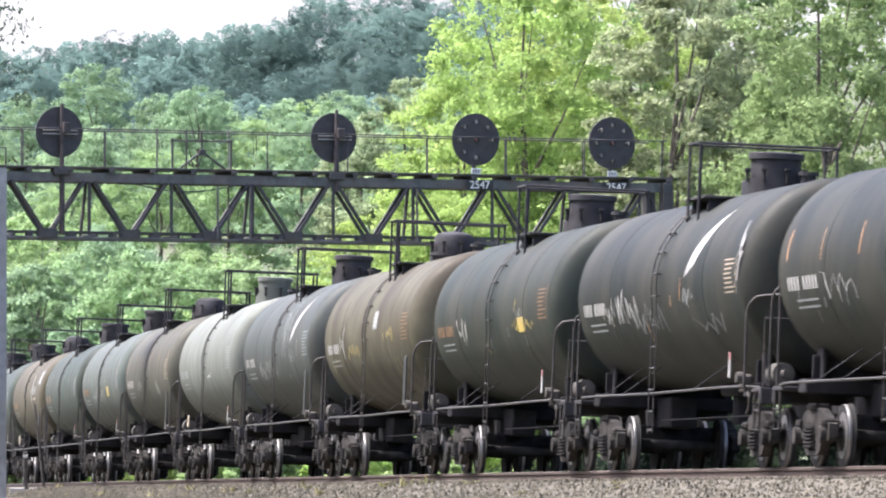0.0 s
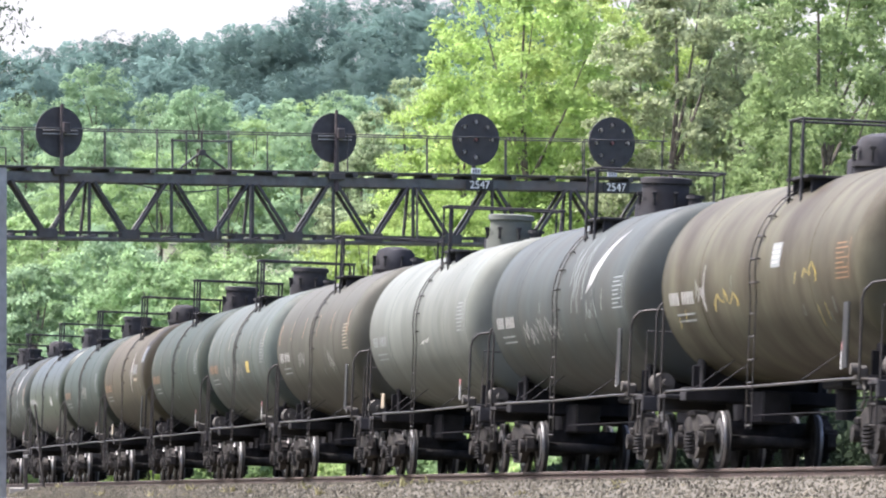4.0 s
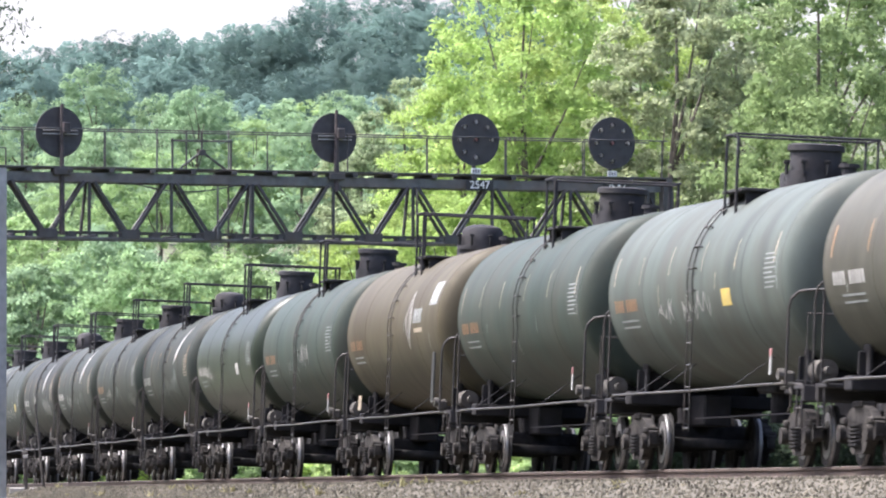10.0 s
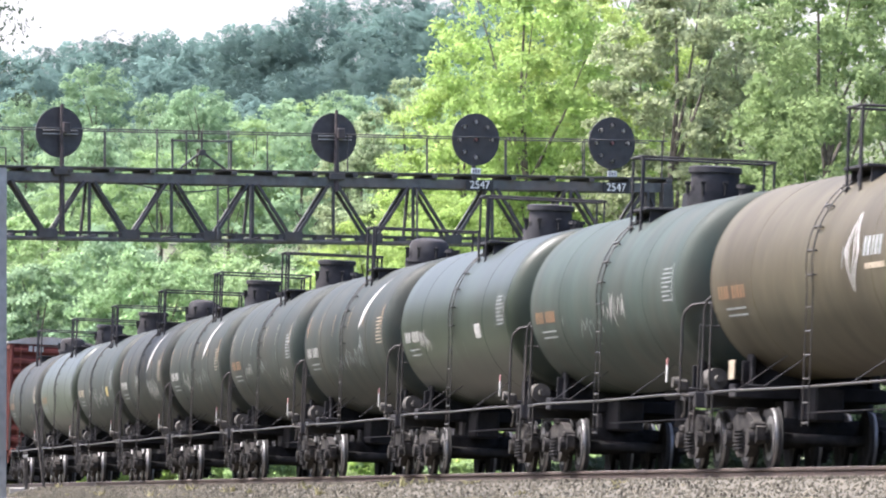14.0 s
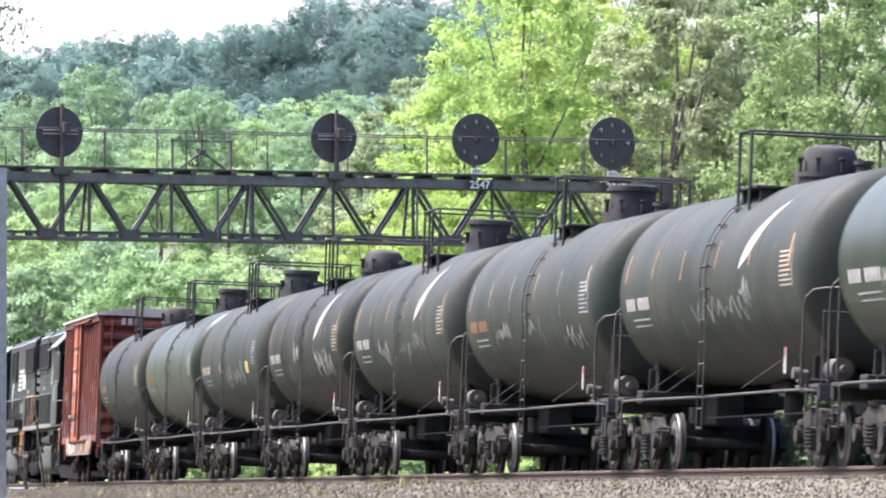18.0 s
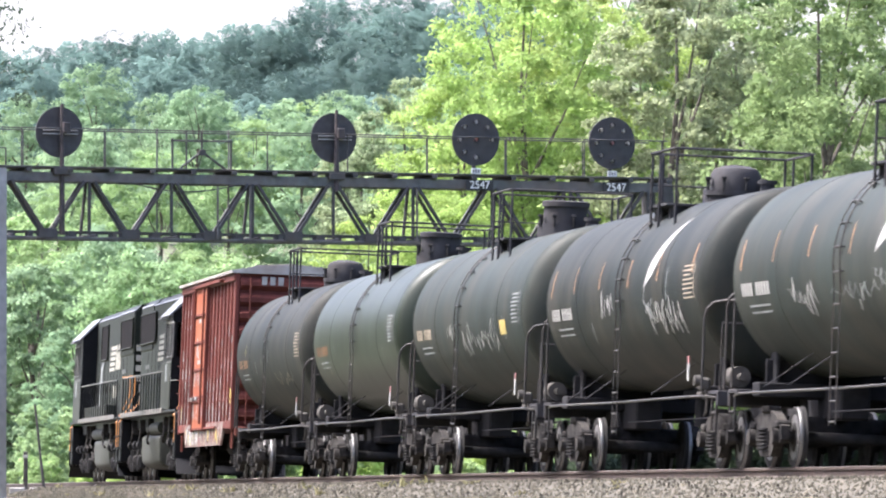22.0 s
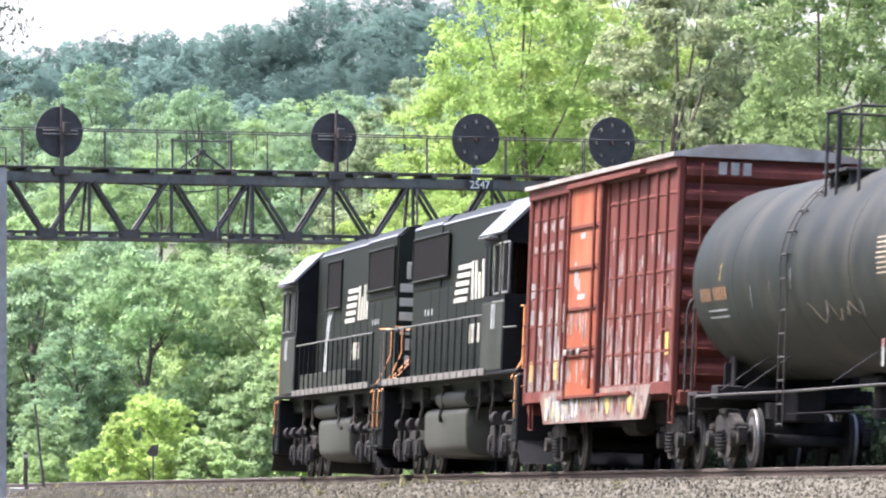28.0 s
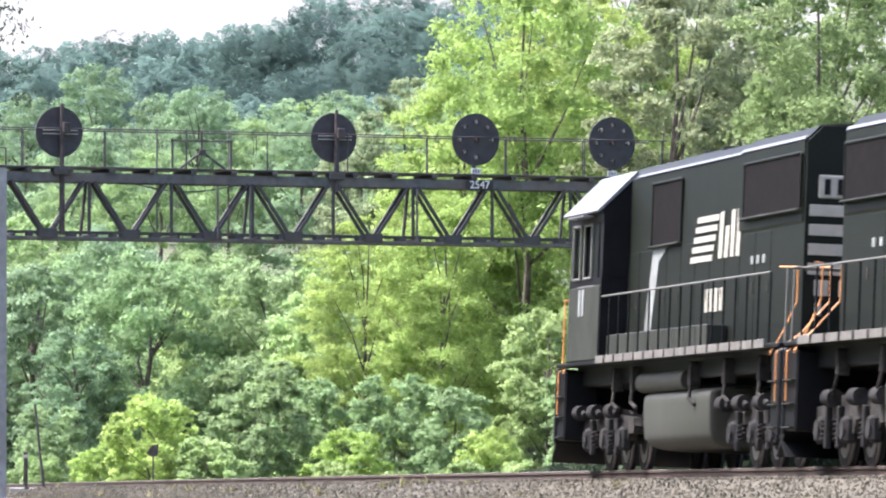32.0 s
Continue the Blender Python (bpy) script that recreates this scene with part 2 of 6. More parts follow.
# loose stones on the near shoulder and between the rails
def stones():
    r = np.random.RandomState(3)
    n = 36000
    base = np.array([(1, 0, -0.4), (0, 1, -0.4), (-1, 0, -0.4), (0, -1, -0.4), (0, 0, 1)])
    tri = np.array([(0, 1, 4), (1, 2, 4), (2, 3, 4), (3, 0, 4)])
    s, a = -75 + 215 * r.rand(n), -0.9 - 3.0 * r.rand(n) ** 0.8
    z = np.interp(-a, [0.85, 1.3, 2.1, 2.9, 4.2], [-0.165, -0.145, -0.165, -0.34, -0.58]) + 0.006
    ph = np.interp(s, _G, _PH)
    mid = np.stack([np.interp(s, _G, _CX) + a * np.cos(ph), np.interp(s, _G, _CY) + a * np.sin(ph), z], 1)
    k = (0.012 + 0.030 * r.rand(n) ** 2)[:, None, None]
    q = base[None] * k * (0.6 + 0.8 * r.rand(n, 5, 1)) + 0.25 * k * r.normal(size=(n, 5, 3))
    t = r.rand(n) * 6.283
    c, d = np.cos(t)[:, None], np.sin(t)[:, None]
    vs = np.stack([c * q[:, :, 0] - d * q[:, :, 1], d * q[:, :, 0] + c * q[:, :, 1], q[:, :, 2]], 2) + mid[:, None, :]
    fs = (tri[None] + (5 * np.arange(n))[:, None, None]).reshape(-1, 3)
    me = bpy.data.meshes.new("ballast_stones")
    me.from_pydata(vs.reshape(-1, 3).tolist(), [], fs.tolist())
    me.materials.append(STONE)
    return thing("ballast_stones", "loose grey and tan crushed stones beside the rail", "gravel", kind="stuff", mesh=me)


stones()

# ---------------------------------------------------------------- signal bridge
SPAN = 20.8
BT = pose(-12.27, 224.0, 0, 0, 0, 25.7)
bridge = thing("signal_bridge", "black weathered steel truss signal bridge over the tracks", "signal bridge", at=BT)


def bars(segs, r):
    sh = Shape()
    for a, b in segs:
        a, b = Vector(a), Vector(b)
        d = (b - a)
        m = Matrix.Translation((a + b) / 2) @ d.to_track_quat('X', 'Z').to_matrix().to_4x4()
        sh.box((0, 0, 0), (d.length, r * 2, r * 2), 0.012, m)
    return sh


GREYPOST = mat("grey_post_paint", (0.27, 0.275, 0.27), 0.7, 0.1, 0.25, 4, (0.18, 0.15, 0.12), 0.5, 1.0)
post_shape = Shape().box((0, 0, 4.0), (0.34, 0.10, 9.4), 0.015).box((0, 0.14, 4.0), (0.10, 0.22, 9.4), 0.01).box((0, 0.30, 4.0), (0.34, 0.10, 9.4), 0.015)
part("left_leg", post_shape, GREYPOST, bridge, "grey painted steel column")
part("leg_footing", Shape().box((0, 0.15, -0.72), (1.0, 1.0, 0.5), 0.03), mat("old_concrete", (0.35, 0.34, 0.31), 0.9, 0, 0.3, 3, (0.2, 0.18, 0.15), 0.5, 1.0, 0.4, 20), bridge, "concrete footing")
for yy in (0.0, 1.1):
    part("right_leg", bars([((SPAN - 0.05, yy, -0.8), (SPAN - 0.05, yy, 8.6))], 0.15), BRIDGE_DARK, bridge)
for i in range(6):
    part("leg_brace", bars([((SPAN - 0.05, 0, -0.6 + 1.5 * i), (SPAN - 0.05, 1.1, 0.9 + 1.5 * i))], 0.03), BRIDGE_DARK, bridge)
for yy in (0.0, 1.1):
    sk = 0.33 * yy
    part("upper_chord", Shape().prism([(0, 8.34), (0, 8.60), (0.17, 8.60), (0.17, 8.575), (0.03, 8.575), (0.03, 8.365), (0.17, 8.365), (0.17, 8.34)], 0, SPAN,
                                      pose(SPAN, yy, 0, 0, 0, 90)), BRIDGE, bridge, "weathered steel channel, greyed as if skylit")
    part("lower_chord", bars([((0, yy, 6.775), (SPAN, yy, 6.775))], 0.04).box((SPAN / 2, yy + 0.06, 6.74), (SPAN, 0.14, 0.015)), BRIDGE, bridge, "weathered steel angle, greyed as if skylit")
    part("lower_chord", bars([((0, yy, 6.945), (SPAN, yy, 6.945))], 0.026), BRIDGE_DARK, bridge)
    for i in range(16):
        part("batten", Shape().box((0.9 + 1.27 * i + sk, yy, 6.86), (0.24 if i % 2 else 0.14, 0.05, 0.15), 0.008), BRIDGE_DARK, bridge)
    for i in range(8):
        u = 1.42 + 2.5 * i + sk
        part("gusset_plate", Shape().box((u, yy - 0.045, 6.90), (0.55, 0.02, 0.26), 0.005), BRIDGE_DARK, bridge)
        part("diagonal", bars([((u - 1.1, yy, 8.36), (u - 0.12, yy, 6.95))], 0.045), BRIDGE_DARK, bridge)
        if u + 1.2 < SPAN:
            part("diagonal", bars([((u + 1.1, yy, 8.36), (u + 0.12, yy, 6.95))], 0.045), BRIDGE_DARK, bridge)
            if i % 2 == 0 or yy == 0:
                part("vertical", bars([((u + 1.25 - yy * 0.15, yy, 6.85), (u + 1.25, yy, 8.36))], 0.04), BRIDGE_DARK, bridge)
for i in range(17):
    u = 0.4 + 1.25 * i
    part("cross_beam", bars([((u, 0, 6.85), (u, 1.1, 6.85))], 0.04), BRIDGE_DARK, bridge)
    part("walkway_bracket", Shape().box((u + 0.4, 0.5, 8.655), (0.16, 1.3, 0.10), 0.01), BRIDGE_DARK, bridge)
part("walkway", Shape().box((SPAN / 2 - 0.1, 0.55, 8.74), (SPAN + 0.4, 1.25, 0.055), 0.01), BRIDGE_DARK, bridge, "dark plank walkway")
for yy in (-0.05, 1.15):
    part("handrail", bars([((0.0 if yy < 0 else 0.2, yy, 9.82), (SPAN, yy, 9.82))], 0.018), BRIDGE_DARK, bridge)
    for i in range(9):
        u = 0.6 + 2.5 * i + (0.55 if yy > 0 else 0)
        if u < SPAN:
            part("handrail_post", bars([((u, yy, 8.75), (u, yy, 9.82))], 0.018), BRIDGE_DARK, bridge)
# frame over the middle of the span
part("bracket_frame", bars([((5.15, 0, 9.55), (7.05, 0, 9.55)), ((5.2, 0, 8.75), (5.2, 0, 9.62)), ((7.0, 0, 8.75), (7.0, 0, 9.62)), ((6.1, 0, 9.2), (6.1, 0, 9.85)),
                            ((6.1, 0, 9.25), (5.4, 0, 8.75)), ((6.1, 0, 9.25), (6.85, 0, 8.75))], 0.028), BRIDGE_DARK, bridge)
part("bracket_plate", Shape().box((6.1, -0.03, 9.22), (0.22, 0.05, 0.16), 0.01), BRIDGE_DARK, bridge)
part("slack_cable", Shape().tube([(3.9 + 0.33 * i, -0.08, 8.33 - 0.22 * math.sin(math.pi * i / 10)) for i in range(11)], 0.02), BRIDGE_DARK, bridge)
part("end_cage", bars([((-0.7, 0, 9.25), (0.15, 0, 9.25)), ((0.15, 0, 8.75), (0.15, 0, 9.25)), ((-0.3, 0, 8.75), (-0.3, 0, 9.25))], 0.02), BRIDGE_DARK, bridge)
for u0 in (4.95, 7.15):
    part("stay", bars([((u0, 0.5, 6.9), (u0, 0.5, 9.9))], 0.022), BRIDGE, bridge)
for u0 in (6.55, 7.55, 12.75):
    part("conduit", Shape().cyl((u0, -0.1, 6.8), (u0, -0.1, 8.3), 0.035, n=8), BRIDGE, bridge, "pale weathered conduit")

DISC = mat("signal_black", (0.027, 0.027, 0.029), 0.55, 0, 0.4, 4, (0.06, 0.045, 0.04), 0.5, 1.5)
DISC_BACK = mat("signal_back_rusty", (0.034, 0.029, 0.028), 0.65, 0, 0.4, 4, (0.075, 0.052, 0.045), 0.7, 2.0)
LENS = mat("signal_lens", (0.55, 0.52, 0.48), 0.2, 0, 0.2, 8)
# Reddish base colour stands in for the middle lamp's faint glow.
LENS_GLOW = mat("signal_lens_red_glow", (0.45, 0.22, 0.2), 0.2, 0, 0.2, 8)
WHITE = mat("white_paint", (0.72, 0.72, 0.68), 0.6, 0, 0.15, 10, (0.4, 0.38, 0.34), 0.4, 3.0)
PLATE = mat("number_plate_black", (0.02, 0.02, 0.02), 0.5)


def lettering(words, size, material, parent, at, name="lettering"):
    cu = bpy.data.curves.new(name, 'FONT')
    cu.body, cu.size, cu.extrude, cu.align_x, cu.align_y = words, size, 0.004, 'CENTER', 'CENTER'
    tmp = bpy.data.objects.new(name, cu)
    me = bpy.data.meshes.new_from_object(tmp)
    me.materials.clear()
    me.materials.append(material)
    bpy.data.objects.remove(tmp)
    return part(name, me, material, parent, at=at)


def position_signal(u, zc, front):
    t = thing("position_light_signal", ("round black signal disc with clear lenses" if front else
                                        "round black signal disc with rusty back") + " on the bridge",
              "railway signal", "signals on the bridge", at=BT @ pose(u, 0.15, 0))
    ring = 32
    rad = 0.75 if front else 0.71
    sh = Shape().lathe([(-0.02, rad - 0.04), (-0.02, rad), (0.02, rad), (0.02, rad - 0.04)], ring, pose(0, 0, zc, 0, 0, 90))
    part("backing_disc", Shape().lathe([(-0.012, rad - 0.01), (0.012, rad - 0.01)], ring, pose(0, 0, zc, 0, 0, 90)), DISC if front else DISC_BACK, t)
    part("disc_rim", sh, DISC, t)
    if front:
        part("mast", Shape().cyl((0, 0.12, 8.76), (0, 0.12, zc + 0.3), 0.06), DISC, t)
        for i in range(9):
            a = math.pi / 4 * i
            x, z = (0.51 * math.sin(a), zc + 0.51 * math.cos(a)) if i < 8 else (0, zc)
            if i in (3,):
                continue
            hood = part("lamp_hood", Shape().cyl((x, -0.02, z), (x, -0.10, z - 0.005), 0.062, 0.058, n=14, caps=False), DISC, t)
            part("lens", Shape().lathe([(0, 0.066), (0.02, 0.06), (0.035, 0.03), (0.038, 0.001)], 14, pose(x, -0.015, z, 0, 0, -90)),
                 LENS_GLOW if i == 8 else LENS, hood)
        part("id_plate", Shape().box((0, -0.02, 8.86), (0.30, 0.02, 0.16), 0.004), WHITE, t, "small pale plate under the disc")
        for k in range(3):
            part("plate_mark", Shape().box((-0.08 + 0.08 * k, -0.034, 8.86), (0.035, 0.006, 0.09)), PLATE, t)
        pl = part("number_plate", Shape().box((0.0, -0.27, 8.45), (0.86, 0.02, 0.30), 0.004), PLATE, t, "black plate with white number")
        lettering("2547", 0.32, WHITE, pl, pose(0, -0.285, 8.45, 90, 0, 0))
    else:
        part("mast", Shape().cyl((0.02, -0.16, 6.85 if u < 5 else 8.2), (0.02, -0.16, zc + 0.78), 0.085, 0.05), DISC_BACK, t, "rusty mast before the disc")
        part("finial", Shape().cyl((0.02, -0.16, zc + 0.7), (0.02, -0.16, zc + 0.86), 0.02, 0.005, n=8), DISC_BACK, t)
        for dz in (-0.05, 0.05):
            part("bracket_arm", Shape().box((0, -0.10, zc + dz), (1.05, 0.05, 0.035), 0.006), GREYPOST, t)
        part("cable_box", Shape().box((0.12, -0.22, zc + 0.12), (0.22, 0.16, 0.30), 0.02), DISC_BACK, t)
        part("base_bracket", Shape().box((0, -0.12, 8.62), (0.50, 0.30, 0.20), 0.02), BRIDGE_DARK, t)


position_signal(1.82, 9.72, False)
position_signal(10.25, 9.72, False)
position_signal(14.72, 9.76, True)
position_signal(19.08, 9.74, True)

# ---------------------------------------------------------------- trees
BARK = mat("bark", (0.085, 0.07, 0.055), 0.95, 0, 0.4, 6, (0.16, 0.15, 0.13), 0.5, 3, 0.6, 30)


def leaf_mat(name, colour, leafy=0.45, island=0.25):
    # Blue is raised in every leaf colour to stand in for haze.
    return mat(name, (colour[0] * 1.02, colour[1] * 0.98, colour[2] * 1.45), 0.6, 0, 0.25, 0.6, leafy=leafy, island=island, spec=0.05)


YELLOWGREEN = leaf_mat("leaf_yellow_green", (0.284, 0.40, 0.086), 0.5, 0.18)
MIDGREEN = leaf_mat("leaf_green", (0.25, 0.362, 0.122), 0.5, 0.2)
FRESH = leaf_mat("leaf_fresh_green", (0.30, 0.42, 0.125), 0.5, 0.2)
BRIGHT = leaf_mat("leaf_bright_green", (0.325, 0.475, 0.10), 0.5, 0.2)
OLIVE = leaf_mat("leaf_grey_olive", (0.250, 0.310, 0.118), 0.5, 0.3)
DEEP = leaf_mat("leaf_deep_green", (0.205, 0.31, 0.122), 0.5, 0.2)
# Far foliage: the blue of haze is put into these three colours.
HAZEGREEN = leaf_mat("leaf_hazed_green", (0.215, 0.325, 0.128), 0.55, 0.10)
HAZELIGHT = leaf_mat("leaf_hazed_light_green", (0.232, 0.345, 0.105), 0.55, 0.10)
RIDGE = leaf_mat("leaf_hazed_ridge", (0.098, 0.160, 0.096), 0.65, 0.04)
GREENTREE = leaf_mat("leaf_tall_green", (0.175, 0.260, 0.076), 0.5, 0.2)
# Dark leaf colour paints in the shade beneath the cars.
SHADELEAF = leaf_mat("leaf_train_shade", (0.045, 0.066, 0.026), 0.4, 0.3)
WOODLEAF = leaf_mat("leaf_wood_edge", (0.07, 0.10, 0.045), 0.4, 0.2)


def crown_mesh(seed, radius, low, high, boughs, leaves, leaf, material, name="crown", flat=0.6, even=0.1, wide=0.45):
    """Leaves in small clumps that sit on flattened boughs standing about the limbs; wide is the height of the widest part."""
    r = np.random.RandomState(seed)
    cs, rs = [], []
    for i in range(boughs):
        h = (i + r.rand()) / boughs
        k = h / wide if h < wide else (1 - h) / (1 - wide)
        env = 0.30 + 0.70 * math.sin(math.pi / 2 * min(1.0, k + 0.05)) ** 0.8
        a, d = i * 2.39996 + r.uniform(-0.5, 0.5), radius * env * (0.30 + 0.62 * r.rand() ** 0.5)
        cs.append((d * math.cos(a), d * math.sin(a), low + (high - low) * (0.04 + 0.90 * h)))
        rs.append(radius * (0.17 + 0.15 * r.rand()) * (0.55 + 0.55 * env))
    cs, rs = np.array(cs), np.array(rs)
    per = 11
    d = r.normal(size=(boughs, per, 3))
    d[:, :, 2] += 0.35
    d /= np.linalg.norm(d, axis=2)[:, :, None]
    squash = np.array([1, 1, flat])
    tuft = (cs[:, None, :] + d * rs[:, None, None] * squash * (0.72 + 0.4 * r.rand(boughs, per, 1))).reshape(-1, 3)
    pick = r.choice(boughs * per, leaves, p=np.repeat(rs ** 2, per) / (rs ** 2).sum() / per)
    spread = np.repeat(rs, per)[pick] * 0.21
    c = tuft[pick] + r.normal(size=(leaves, 3)) * spread[:, None] * np.array([1, 1, 0.6])
    # even tilts leaves alike; far woods lose contrast as in haze
    nrm = (d.reshape(-1, 3)[pick] + r.normal(size=(leaves, 3)) * 0.55 + np.array([0, 0, 0.35])) * (1 - even) + np.array([-0.45, -0.45, 0.7]) * even
    nrm /= np.linalg.norm(nrm, axis=1)[:, None]
    u = np.cross(nrm, r.normal(size=(leaves, 3)))
    u /= np.linalg.norm(u, axis=1)[:, None]
    w = np.cross(nrm, u)
    size = leaf * (0.6 + 0.9 * r.rand(leaves))[:, None]
    ps = np.stack([c - u * size, c + w * size * 0.75, c + u * size - w * size * 0.35], 1).reshape(-1, 3)
    return leaf_mesh(name, ps, material), cs


def leaf_mesh(name, ps, material):
    """One mesh of loose three-cornered leaves."""
    n = len(ps) // 3
    me = bpy.data.meshes.new(name)
    me.vertices.add(n * 3)
    me.vertices.foreach_set("co", ps.astype(np.float32).ravel())
    me.loops.add(n * 3)
    me.loops.foreach_set("vertex_index", np.arange(n * 3, dtype=np.int32))
    me.polygons.add(n)
    me.polygons.foreach_set("loop_start", np.arange(0, n * 3, 3, dtype=np.int32))
    me.materials.append(material)
    me.update(calc_edges=True)
    return me


def trunk_shape(cs, height, r0, seed):
    r = random.Random(seed)
    sh = Shape()
    pts = [Vector((0.25 * math.sin(1.7 * k + seed) * k / 6, 0.25 * math.cos(1.3 * k + seed) * k / 6, height * 0.86 * k / 6)) for k in range(7)]
    for k in range(6):
        sh.cyl(pts[k], pts[k + 1], r0 * (1 - 0.14 * k), r0 * (1 - 0.14 * (k + 1)), n=9, caps=False)
    order = sorted(range(len(cs)), key=lambda i: cs[i][2])
    for i in order[::max(1, len(cs) // 12)]:
        tip = Vector(cs[i])
        k = min(5, max(1, int(6 * max(0.1, tip.z * 0.75) / (height * 0.86))))
        a = pts[k]
        mid = (a + tip) / 2 + Vector((r.uniform(-.3, .3), r.uniform(-.3, .3), 0.1))
        sh.cyl(a, mid, r0 * 0.34, r0 * 0.2, n=6, caps=False)
        sh.cyl(mid, tip, r0 * 0.2, r0 * 0.07, n=5, caps=False)
    return sh


def tree_kind(seed, height, radius, low, boughs, leaves, leaf, material, label, r0=0.22, even=0.1, flat=0.6, wide=0.45):
    t = thing("tree", label, "tree", "trees behind the line")
    me, cs = crown_mesh(seed, radius, low, height, boughs, leaves, leaf, material, even=even, flat=flat, wide=wide)
    part("trunk", trunk_shape(cs, height, r0, seed), BARK, t)
    part("crown", me, material, t)
    return t


def bush_kind(seed, radius, height, boughs, leaves, leaf, material, label):
    t = thing("bush", label, "bush", "bushes behind the track")
    me, cs = crown_mesh(seed, radius, 0.1, height, boughs, leaves, leaf, material, "foliage", flat=0.75, wide=0.35)
    part("stem", trunk_shape(cs, height * 0.8, 0.06, seed), BARK, t)
    part("foliage", me, material, t)
    return t


def spot(px, y):
    """A place at depth y, px metres across from the middle line at 100 m."""
    return px * y / 100.0, y


def plant(kind, across, depth, scale=1.0, turn=0, sink=0.0, first=False):
    x, y = spot(across, depth)
    m = pose(x, y, hill(x, y) - 0.05 - sink, 0, 0, turn) @ Matrix.Diagonal((scale, scale, scale, 1))
    if first:
        kind.matrix_basis = m
        return kind
    return copy_thing(kind, m)


def grove(kind, spots):
    """The first spot takes the tree itself, the others copies: (across, depth, scale, turn)."""
    for i, (a, d, sc, tn) in enumerate(spots):
        plant(kind, a, d, sc, tn, first=i == 0)


rt = random.Random(11)
# the big yellow-green tree in the middle and its smaller kin at the wood's edge
grove(tree_kind(21, 22.0, 5.2, 3.0, 74, 44000, 0.115, YELLOWGREEN, "tall airy yellow-green tree behind the signal bridge", 0.24, flat=0.42),
      [(1.02, 318, 1.0, 0), (1.75, 330, 1.04, 200), (0.32, 323, 0.80, 300), (-0.95, 316, 0.54, 75), (0.0, 312, 0.56, 160)])
# grey-olive trees
grove(tree_kind(5, 22.0, 3.5, 4.0, 64, 36000, 0.115, OLIVE, "tall grey-olive leafy tree behind the railway", 0.28, flat=0.7),
      [(2.85, 312, 1.0, 0), (-0.45, 348, 0.86, 60), (-1.0, 372, 0.82, 210), (3.7, 338, 1.0, 140)])
# tall green trees
grove(tree_kind(8, 21.0, 4.3, 2.0, 70, 40000, 0.115, GREENTREE, "tall fresh green leafy tree behind the railway", 0.26),
      [(4.70, 302, 1.03, 0), (5.75, 322, 1.1, 100), (3.75, 352, 1.12, 220), (2.4, 350, 1.05, 310)])
# rounded mid-green trees on the open side
grove(tree_kind(13, 10.5, 3.6, 0.5, 60, 30000, 0.105, MIDGREEN, "broad mid-green leafy tree beside the railway", 0.20, wide=0.4),
      [(-3.66, 330, 1.0, 0), (-1.85, 330, 0.98, 130), (-4.5, 352, 1.02, 50), (-2.75, 350, 1.02, 200), (-0.3, 340, 1.15, 290), (0.5, 326, 0.9, 20), (2.2, 306, 0.8, 90), (-5.5, 350, 1.0, 250)])
grove(tree_kind(14, 10.5, 3.0, 0.4, 52, 26000, 0.105, FRESH, "broad fresh green leafy tree beside the railway", 0.20, wide=0.4),
      [(-1.35, 324, 0.95, 0), (-2.95, 340, 0.95, 100), (1.3, 308, 0.8, 220), (3.2, 300, 0.75, 20)])
grove(tree_kind(17, 10.5, 3.0, 0.3, 50, 24000, 0.105, DEEP, "dark green shaded tree at the wood's edge", 0.22, wide=0.4),
      [(-5.05, 335, 0.98, 0), (-4.55, 326, 0.72, 80), (-3.9, 368, 1.0, 150), (-2.2, 372, 1.0, 190), (-5.4, 372, 1.05, 20)])
# bushes right behind the track
grove(bush_kind(31, 2.2, 4.4, 34, 13000, 0.095, BRIGHT, "bright yellow-green leafy bush at the wood's edge"),
      [(-3.62, 300, 0.95, 0), (-4.25, 306, 0.55, 130), (-1.2, 300, 0.7, 70), (0.6, 294, 0.7, 190)])
grove(bush_kind(37, 2.2, 5.8, 36, 15000, 0.10, MIDGREEN, "grey-green leafy bush behind the track"),
      [(-2.30, 304, 0.98, 0), (-1.55, 308, 0.88, 140), (-4.85, 312, 0.7, 40), (-0.6, 306, 0.9, 220), (0.2, 300, 0.8, 100), (1.8, 290, 0.7, 10)])
grove(bush_kind(39, 2.0, 3.0, 26, 9000, 0.10, FRESH, "low mid-green leafy bush behind the track"),
      [(-2.9, 298, 0.8, 0)] + [(-5.0 + 0.75 * i + rt.uniform(-0.15, 0.15), max(255, 306 - 12 * max(0, -3 + 0.75 * i)) + rt.uniform(-4, 6), rt.uniform(0.5, 0.8), rt.uniform(0, 360)) for i in range(14)])

# hillside wood
hill_spots = []
for row, d in enumerate((455, 540, 640, 760, 900)):
    n = 8 + row
    hill_spots += [(-6.0 + 6.6 * (i + rt.uniform(0.15, 0.85)) / n, d + rt.uniform(-22, 22), rt.uniform(0.75, 1.15) if row == 0 else rt.uniform(0.78, 1.06), rt.uniform(0, 360)) for i in range(n)]
rt.shuffle(hill_spots)
grove(tree_kind(41, 15.0, 4.8, 0.5, 52, 15000, 0.16, HAZEGREEN, "green tree tinted blue with haze in the hillside wood", 0.25, 0.5), hill_spots[:26])
grove(tree_kind(43, 14.0, 5.0, 0.5, 48, 15000, 0.16, HAZELIGHT, "light green haze-tinted tree in the hillside wood", 0.25, 0.5), hill_spots[26:])


